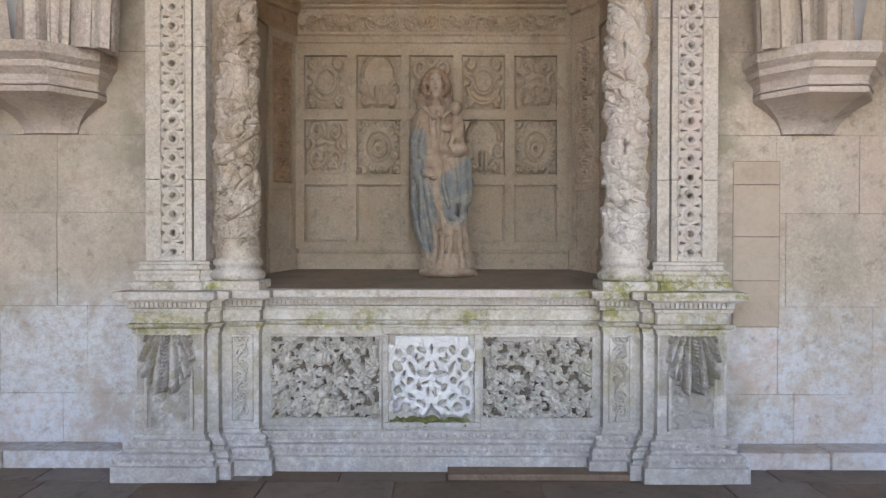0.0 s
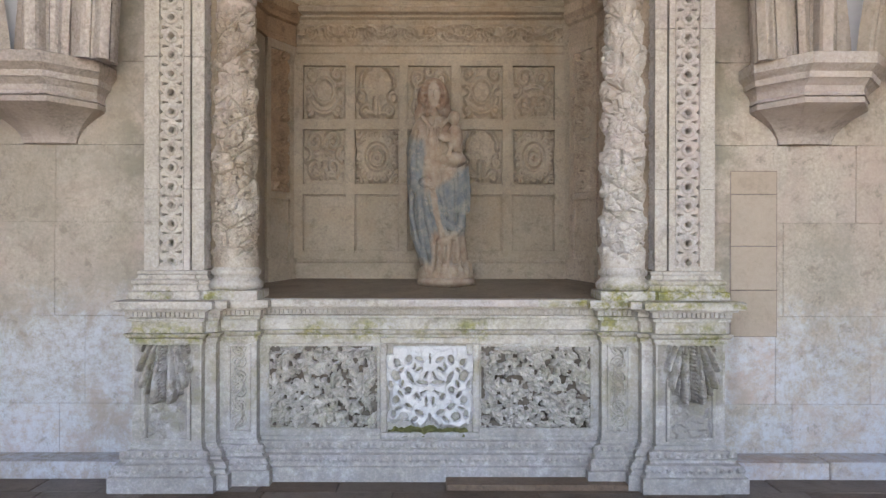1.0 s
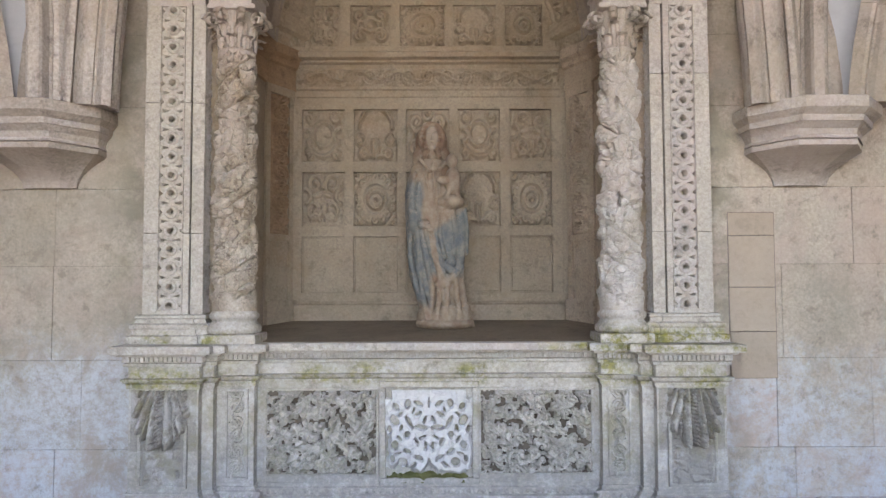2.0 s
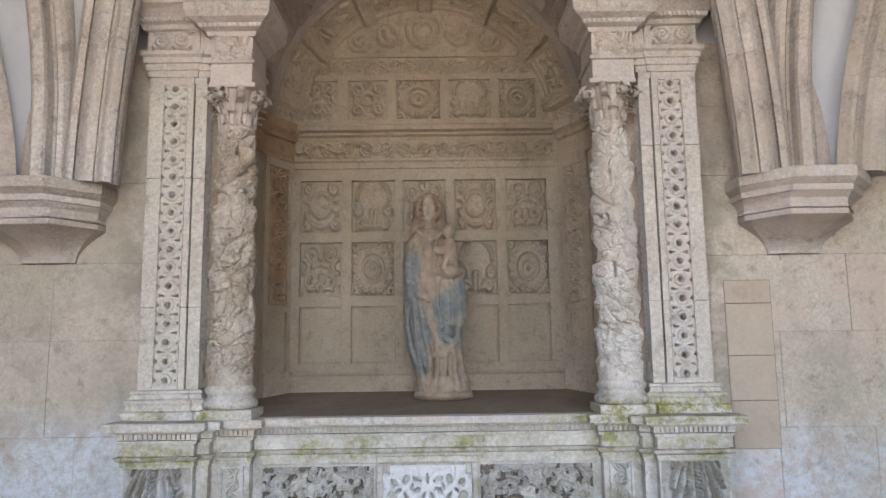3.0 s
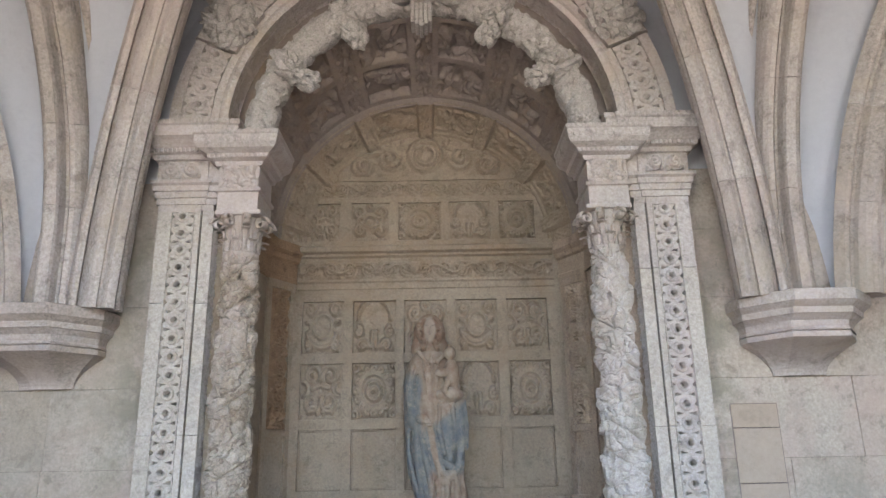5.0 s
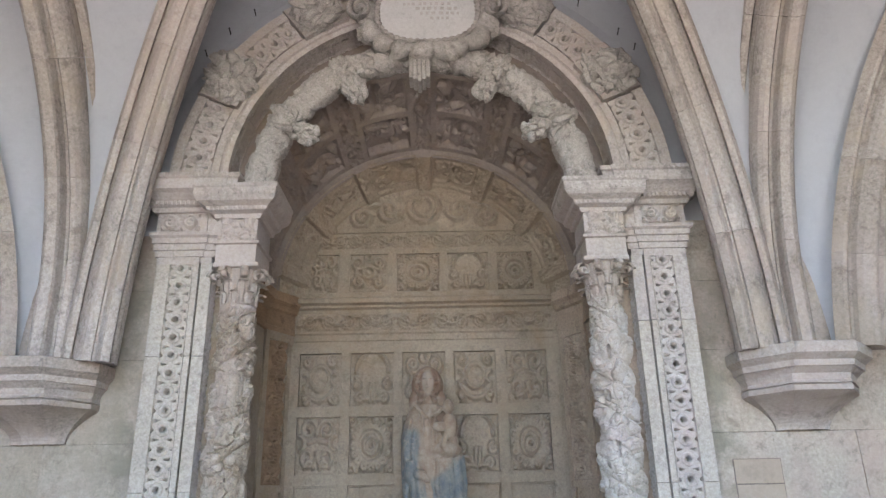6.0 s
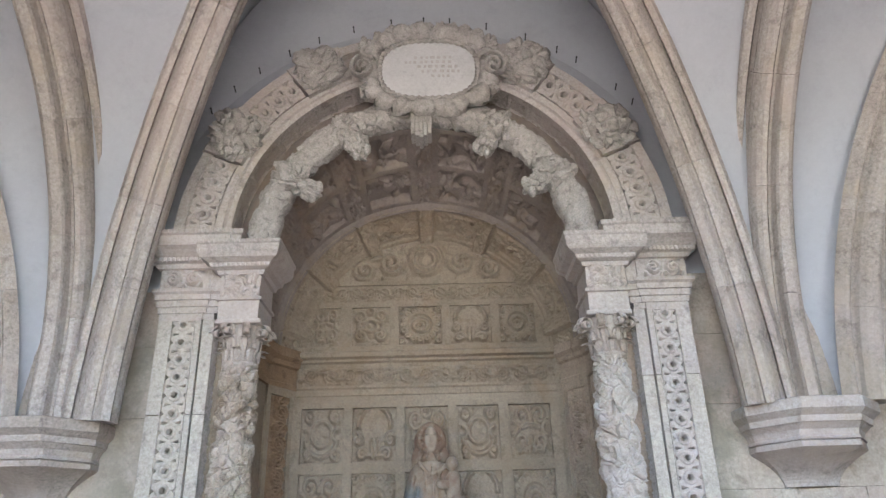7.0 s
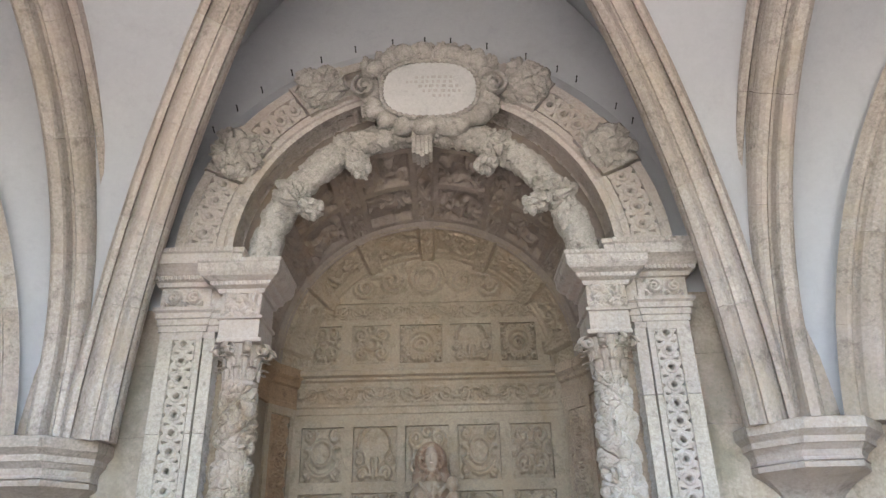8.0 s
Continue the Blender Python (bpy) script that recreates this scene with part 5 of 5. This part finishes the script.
for i in range(9):
    f = (i - 4) / 4
    lump("crest_leaf", KX + f * 0.42, KY - 0.06, KZ + 0.375 + 0.04 * math.cos(f * 1.5) - (0.04 if abs(f) > 0.9 else 0), 0.072, 30 + i, cart, (0.9, 0.7, 1.05), "curling crest leaf" if i == 0 else "")
for s in (-1, 1):
    for z, sz, q in ((0.25, 0.13, 3), (0.02, 0.15, 4), (-0.2, 0.10, 5)):
        lump("side_leaf", KX + s * 0.53, KY - 0.05, KZ + z, sz * 0.8, 60 + q + 5 * s, cart, (0.7, 0.75, 1.0))
    bm = bmesh.new()
    n, m = 60, 10
    rows = []
    for k in range(n):
        f = k / (n - 1)
        ang = 2 * math.pi * 1.8 * f + 0.6
        rr_ = 0.11 * (1 - 0.8 * f)
        c = (KX + s * (0.545 - rr_ * math.cos(ang)), KZ - 0.02 + 1.15 * rr_ * math.sin(ang))
        w = 0.030 * (1 - 0.4 * f)
        rows.append([bm.verts.new((c[0] + w * math.cos(2 * math.pi * q / m) * 0.8, KY - 0.13 + 0.05 * math.sin(2 * math.pi * q / m), c[1] + w * math.sin(2 * math.pi * q / m + 0.5) * 0.4)) for q in range(m)])
    for ra, rb in zip(rows, rows[1:]):
        for q in range(m):
            bm.faces.new((ra[q], ra[(q + 1) % m], rb[(q + 1) % m], rb[q]))
    part("side_scroll", bm, CARVED, cart, smooth=True)
INK = stone("faded_ink", (0.66, 0.64, 0.62), (0.76, 0.75, 0.74))
for row, (w, x0) in enumerate(((0.30, -0.12), (0.40, -0.20), (0.34, -0.10), (0.32, -0.06), (0.14, 0.02))):
    bm = bmesh.new()
    x = x0
    while x < x0 + w:
        b = rnd.uniform(0.018, 0.04)
        z = KZ + 0.10 - row * 0.048
        box_into(bm, KX + x, KX + x + b, KY - 0.0715 + 0.02 * ((x / 0.40) ** 2 + ((z - KZ) / 0.285) ** 2) - 0.002, KY - 0.04, z, z + 0.026)
        x += b + rnd.uniform(0.012, 0.03)
    part("faded_inscription", bm, INK, cart, "faded line of lettering")["kind"] = "stuff"

# ---- statue ----


def statue():
    """One plain draped shape: cloak, long folds, veiled head, bent arm and a small seated bundle."""
    cx, cy, z0 = 0.06, 0.80, 1.292

    verts, faces = [], []

    def blob(x, y, z, rx, ry, rz, seg=20):
        base, m = len(verts), seg // 2 + 2
        for k in range(m + 1):
            b = math.pi * (k / m - 0.5)
            for i in range(seg):
                a = 2 * math.pi * i / seg
                verts.append((cx + x + rx * math.cos(b) * math.cos(a), cy + y + ry * math.cos(b) * math.sin(a), z0 + z + rz * math.sin(b) * (1.0 if 0 < k < m else 0.999)))
        for k in range(m):
            for i in range(seg):
                p, q = base + k * seg + i, base + k * seg + (i + 1) % seg
                faces.append((p, q, q + seg, p + seg))

    def body(f_r, n=96, m=130, top=1.30):
        base = len(verts)
        for k in range(m):
            v = k / (m - 1)
            for i in range(n):
                a = 2 * math.pi * i / n
                rx, ry, off = f_r(v, a)
                verts.append((cx + off + rx * math.cos(a), cy + ry * math.sin(a), z0 + top * v))
        for k in range(m - 1):
            for i in range(n):
                p, q = base + k * n + i, base + k * n + (i + 1) % n
                faces.append((p, q, q + n, p + n))
        faces.append(tuple(base + i for i in range(n))[::-1])
        faces.append(tuple(base + (m - 1) * n + i for i in range(n)))

    def drape(v, a):
        wide = np.interp(v, [0, 0.03, 0.10, 0.3, 0.5, 0.65, 0.80, 0.9, 1.0], [0.215, 0.205, 0.165, 0.195, 0.215, 0.225, 0.215, 0.18, 0.10])
        deep = wide * np.interp(v, [0, 0.5, 1], [0.72, 0.68, 0.75])
        off = np.interp(v, [0, 0.1, 0.3, 0.65, 0.9, 1.0], [0.06, 0.055, -0.005, -0.02, -0.045, -0.05])
        fold = (0.052 * (abs(math.sin(a * 5.5 + 2.2 * v)) ** 0.55 - 0.65) + 0.018 * (abs(math.sin(a * 9 - 4 * v)) ** 0.6 - 0.6)) * np.interp(v, [0, 0.1, 0.55, 0.75], [1.0, 1.0, 0.7, 0.1])
        return wide + fold, deep + fold, off

    def cord(points, r0, r1, y=-0.15):
        """A raised fold along a bent line of (x, z)."""
        for (xa, za), (xb, zb) in zip(points, points[1:]):
            k = max(int(math.hypot(xb - xa, zb - za) / 0.02), 1)
            for i in range(k):
                f = i / k
                x, z = xa + (xb - xa) * f, za + (zb - za) * f
                r = r0 * (1 - f) + r1 * f
                yy_ = y * math.sqrt(max(1 - ((x + 0.01) / 0.27) ** 2, 0.1))
                blob(x, yy_, z, r, r * 1.1, r * 1.3, 8)
    body(drape)
    blob(-0.045, 0.045, 1.455, 0.128, 0.095, 0.150)   # veil
    blob(-0.045, 0.04, 1.33, 0.150, 0.085, 0.14)
    for k in range(40):
        t = math.radians(-70 + 320 * k / 39)
        blob(-0.042 + 0.088 * math.cos(t), -0.045 - 0.02 * math.sin(t), 1.465 + 0.108 * math.sin(t), 0.022, 0.03, 0.022, 8)
    blob(-0.04, -0.045, 1.475, 0.062, 0.075, 0.088)   # head
    blob(-0.04, -0.035, 1.40, 0.040, 0.05, 0.05)
    blob(-0.04, -0.02, 1.345, 0.042, 0.05, 0.07)
    blob(-0.04, -0.121, 1.468, 0.010, 0.016, 0.026, 10)
    blob(-0.04, -0.116, 1.425, 0.018, 0.010, 0.007, 10)
    for k in (-1, 1):
        blob(-0.04 + 0.026 * k, -0.112, 1.497, 0.018, 0.010, 0.007, 10)
    for k in range(9):
        blob(-0.075 - 0.012 * (k % 3), -0.06 + 0.01 * (k % 2), 1.52 - 0.025 * k, 0.022, 0.03, 0.02, 8)
        blob(-0.005 + 0.012 * (k % 3), -0.06 + 0.01 * (k % 2), 1.52 - 0.025 * k, 0.022, 0.03, 0.02, 8)
    blob(-0.12, -0.02, 1.17, 0.095, 0.10, 0.12)
    blob(0.05, -0.02, 1.17, 0.10, 0.10, 0.12)
    blob(-0.04, -0.09, 1.10, 0.075, 0.06, 0.14)
    blob(-0.19, -0.04, 0.98, 0.055, 0.09, 0.22)       # sleeve
    blob(-0.17, -0.10, 0.80, 0.055, 0.07, 0.10)
    blob(-0.105, -0.165, 0.785, 0.045, 0.032, 0.040, 14)
    for k in range(4):
        blob(-0.085 + 0.012 * k, -0.185, 0.80 - 0.022 * k, 0.032, 0.012, 0.010, 8)
    blob(0.10, -0.12, 0.96, 0.11, 0.07, 0.06)
    blob(0.17, -0.07, 0.72, 0.055, 0.07, 0.26)
    blob(0.12, -0.14, 1.12, 0.062, 0.060, 0.105)      # small bundle on the arm
    blob(0.115, -0.150, 1.27, 0.046, 0.050, 0.056, 16)
    blob(0.045, -0.185, 1.12, 0.052, 0.025, 0.036, 14)
    cord([(0.10, 1.07), (0.07, 0.99), (0.10, 0.93)], 0.022, 0.018, -0.19)
    cord([(0.15, 1.06), (0.16, 0.99), (0.13, 0.95)], 0.022, 0.018, -0.18)
    for pts, ra, rb in (([(-0.10, 0.76), (-0.05, 0.62), (0.04, 0.48), (0.13, 0.42), (0.20, 0.47)], 0.022, 0.026), ([(-0.09, 0.74), (-0.04, 0.55), (0.05, 0.40), (0.14, 0.36)], 0.020, 0.022),
                        ([(-0.12, 0.74), (-0.08, 0.50), (-0.04, 0.30), (-0.05, 0.10)], 0.024, 0.020), ([(-0.15, 0.72), (-0.14, 0.45), (-0.11, 0.25), (-0.08, 0.06)], 0.024, 0.018),
                        ([(-0.20, 0.85), (-0.21, 0.55), (-0.17, 0.35), (-0.12, 0.20)], 0.022, 0.016), ([(0.08, 0.36), (0.07, 0.20), (0.05, 0.05)], 0.022, 0.024),
                        ([(0.14, 0.36), (0.15, 0.20), (0.17, 0.05)], 0.022, 0.026), ([(0.02, 0.36), (0.01, 0.20), (-0.01, 0.05)], 0.020, 0.024), ([(0.12, 0.88), (0.14, 0.70), (0.13, 0.55)], 0.02, 0.02),
                        ([(0.03, 0.88), (0.02, 0.70), (0.06, 0.52)], 0.018, 0.018), ([(0.21, 0.9), (0.225, 0.7), (0.215, 0.56)], 0.022, 0.026),
                        ([(-0.09, 1.24), (-0.075, 1.1), (-0.06, 0.95)], 0.012, 0.014), ([(-0.03, 1.25), (-0.025, 1.1), (-0.02, 0.93)], 0.012, 0.014), ([(0.02, 1.22), (0.02, 1.1), (0.015, 1.0)], 0.012, 0.012),
                        ([(-0.17, 1.18), (-0.215, 1.0), (-0.20, 0.84)], 0.016, 0.02), ([(-0.14, 1.1), (-0.16, 0.95), (-0.14, 0.82)], 0.014, 0.018), ([(-0.13, 1.28), (-0.06, 1.20), (0.03, 1.22), (0.08, 1.27)], 0.014, 0.014),
                        ([(-0.10, 0.93), (0.0, 0.90), (0.10, 0.92)], 0.014, 0.014), ([(-0.05, 0.68), (0.0, 0.50), (0.02, 0.36)], 0.02, 0.018), ([(0.19, 0.60), (0.16, 0.44), (0.06, 0.34), (-0.02, 0.33)], 0.03, 0.02)):
        cord(pts, ra, rb)
    blob(0.055, -0.03, 0.03, 0.225, 0.19, 0.06)      # base and pooled hem
    for k in range(9):
        t = math.radians(190 + 20 * k)
        blob(0.05 + 0.17 * math.cos(t), -0.02 + 0.13 * math.sin(t), 0.07 + 0.02 * (k % 3), 0.045, 0.05, 0.085 - 0.02 * (k % 2), 12)
    blob(0.05, -0.13, 0.06, 0.10, 0.07, 0.075)
    me = bpy.data.meshes.new("statue")
    me.from_pydata([(cx + 1.03 * (x - cx), cy + 1.03 * (y - cy), z0 + 1.03 * (z - z0)) for x, y, z in verts], [], faces)
    ob = new("statue", me)
    rm = ob.modifiers.new("carved", "REMESH")
    rm.mode, rm.voxel_size, rm.use_smooth_shade = "VOXEL", 0.0052, True
    sm = ob.modifiers.new("worn", "SMOOTH")
    sm.iterations, sm.factor = 1, 0.25
    # worn paint: blue cloak, rose gown, pale face and hands
    def paint(N, L, pos, col, noise_node, ramp, mix, maths):
        x, z = height_of(N, L, pos, "X"), height_of(N, L, pos)
        wob = maths("MULTIPLY", maths("SUBTRACT", noise_node(5, 4, 0.6), 0.5), 0.16)
        zs = maths("ADD", z, wob)
        blue = mix(ramp(noise_node(14, 6, 0.7), 0.35, 0.65), (0.135, 0.165, 0.185), (0.27, 0.27, 0.25))
        rose = mix(ramp(noise_node(11, 6, 0.7), 0.35, 0.65), (0.29, 0.20, 0.15), (0.40, 0.34, 0.27))
        xw = maths("ADD", x, maths("MULTIPLY", wob, 0.4))
        outer = maths("MULTIPLY", ramp(xw, -0.04, -0.065), maths("MULTIPLY", ramp(zs, 1.58, 1.64), ramp(zs, 2.48, 2.40)))
        zt = maths("SUBTRACT", zs, maths("MULTIPLY", x, 0.75))
        apron = maths("MULTIPLY", ramp(zs, 1.67, 1.73), ramp(zt, 2.06, 2.0))
        train = maths("MULTIPLY", ramp(xw, 0.02, -0.01), maths("MULTIPLY", ramp(zs, 1.44, 1.50), ramp(zs, 1.80, 1.72)))
        hip = maths("MULTIPLY", ramp(xw, 0.19, 0.21), maths("MULTIPLY", ramp(zs, 1.66, 1.72), ramp(zs, 2.24, 2.18)))
        seam = ramp(maths("ABSOLUTE", maths("SUBTRACT", maths("ADD", xw, maths("MULTIPLY", maths("SUBTRACT", z, 2.0), 0.2)), 0.02)), 0.018, 0.03)
        cloak = maths("MAXIMUM", maths("MAXIMUM", outer, maths("MULTIPLY", apron, seam)), maths("MAXIMUM", train, hip))
        c = mix(cloak, rose, blue)
        fx = maths("MULTIPLY", maths("SUBTRACT", maths("ADD", x, maths("MULTIPLY", wob, 0.1)), 0.02), 20.0)
        fz = maths("MULTIPLY", maths("SUBTRACT", z, 2.80), 9.5)
        face = ramp(maths("ADD", maths("MULTIPLY", fx, fx), maths("MULTIPLY", fz, fz)), 1.15, 0.6)
        c = mix(ramp(z, 2.62, 2.72), c, (0.25, 0.165, 0.12))      # red-brown veil
        c = mix(face, c, (0.45, 0.375, 0.31))
        return mix(maths("MULTIPLY", ramp(noise_node(9, 9, 0.8), 0.52, 0.60), 0.55), c, (0.42, 0.37, 0.30))
    me.materials.append(stone("worn_paint", (0.4, 0.33, 0.26), (0.4, 0.33, 0.26), extra=paint, bump=0.4, size=0.5))
    return tagged(ob, "draped stone statue with worn blue and rose paint", "statue")


statue()

# ---- iron nails round the arch ----
IRON = stone("rusty_iron", (0.05, 0.04, 0.035), (0.03, 0.025, 0.02), rough=0.6)
for i in range(15):
    deg = 34 + 112 * i / 14 + random.Random(i).uniform(-2, 2)
    x, _, z = arch_point(R1 + 0.31, deg, 0)
    bm = bmesh.new()
    bmesh.ops.create_cone(bm, cap_ends=True, segments=8, radius1=0.006, radius2=0.004, depth=0.07, matrix=Matrix.Translation((x, WALL - 0.02, z)) @ pose(0, 0, 0, 65, 0, 0))
    bmesh.ops.create_cone(bm, cap_ends=True, segments=8, radius1=0.009, radius2=0.007, depth=0.008, matrix=Matrix.Translation((x, WALL - 0.052, z + 0.014)) @ pose(0, 0, 0, 65, 0, 0))
    tagged(part("nail", bm, IRON), "rusty iron nail driven into the plaster", "nail", group="nails round the arch")

# ---- pieces of the wall and the floor ----
COURSES = (0.115, 0.47, 1.10, 1.77, 2.325, 2.92, 3.45, 3.95)
rnd = random.Random(21)
for (z0, z1) in zip(COURSES, COURSES[1:]):
    for s in (-1, 1):
        x = 1.56
        first = True
        while x < 6.2:
            w = rnd.uniform(0.55, 1.25)
            if first:
                w, first = rnd.uniform(0.75, 1.25), False
            a, b = sorted((s * x, s * (x + w)))
            off = rnd.uniform(-0.003, 0.003)
            block("ashlar", a + 0.0012, b - 0.0012, WALL + off, WALL + 0.05, z0 + 0.0012, z1 - 0.0012, WALLSTONE, wall_back, bevel=0.0025)
            x += w
for s in (-1, 1):
    x = 2.0
    while x < 6.2:
        w = rnd.uniform(0.6, 1.1)
        a, b = sorted((s * x, s * (x + w)))
        block("plinth_stone", a + 0.003, b - 0.003, -0.02 + rnd.uniform(-0.01, 0.01), WALL + 0.05, -0.01, 0.115 + rnd.uniform(-0.006, 0.006), WALLSTONE, wall_back, bevel=0.012)
        x += w
# later infill blocks beside the altar
INFILL = stone("infill_limestone", (0.60, 0.50, 0.41), (0.54, 0.45, 0.37), fine=0.12, vary=0.04)
for z0, z1 in ((0.955, 1.287), (1.287, 1.603), (1.603, 1.975), (1.975, 2.142)):
    block("infill_joint", 2.152, 2.490, WALL - 0.0045, WALL + 0.04, z0 - 0.002, z1 + 0.002, VAULT, wall_back, bevel=0)
    block("infill_stone", 2.157, 2.485, WALL - 0.008, WALL + 0.05, z0 + 0.003, z1 - 0.003, INFILL, wall_back, bevel=0.004)

STEP = stone("reddish_slab", (0.30, 0.21, 0.15), (0.20, 0.14, 0.10), fine=0.35, rough=0.6)
tagged(block("altar_step", 0.115, 1.36, -0.235, 0.03, -0.01, 0.036, STEP, bevel=0.01), "low reddish-brown stone step lying at the altar's foot", "step")
y_rows = [0.3, -0.27]
while y_rows[-1] > -5.6:
    y_rows.append(y_rows[-1] - rnd.uniform(0.45, 0.7))
for r, (y1, y0) in enumerate(zip(y_rows, y_rows[1:])):
    x = -5.4
    breaks = [-5.4, -4.5, -3.6, -2.6, -1.12, -0.6, 0.11, 1.38, 2.3, 3.2, 4.2, 5.4] if r == 0 else None
    if not breaks:
        breaks = [x]
        while breaks[-1] < 5.3:
            breaks.append(breaks[-1] + rnd.uniform(0.5, 1.2))
    for a, b in zip(breaks, breaks[1:]):
        block("paving_slab", a + 0.004, b - 0.004, y0 + 0.004, y1 - 0.004, -0.1, rnd.uniform(-0.004, 0.004), PAVING, floor, bevel=0.006)
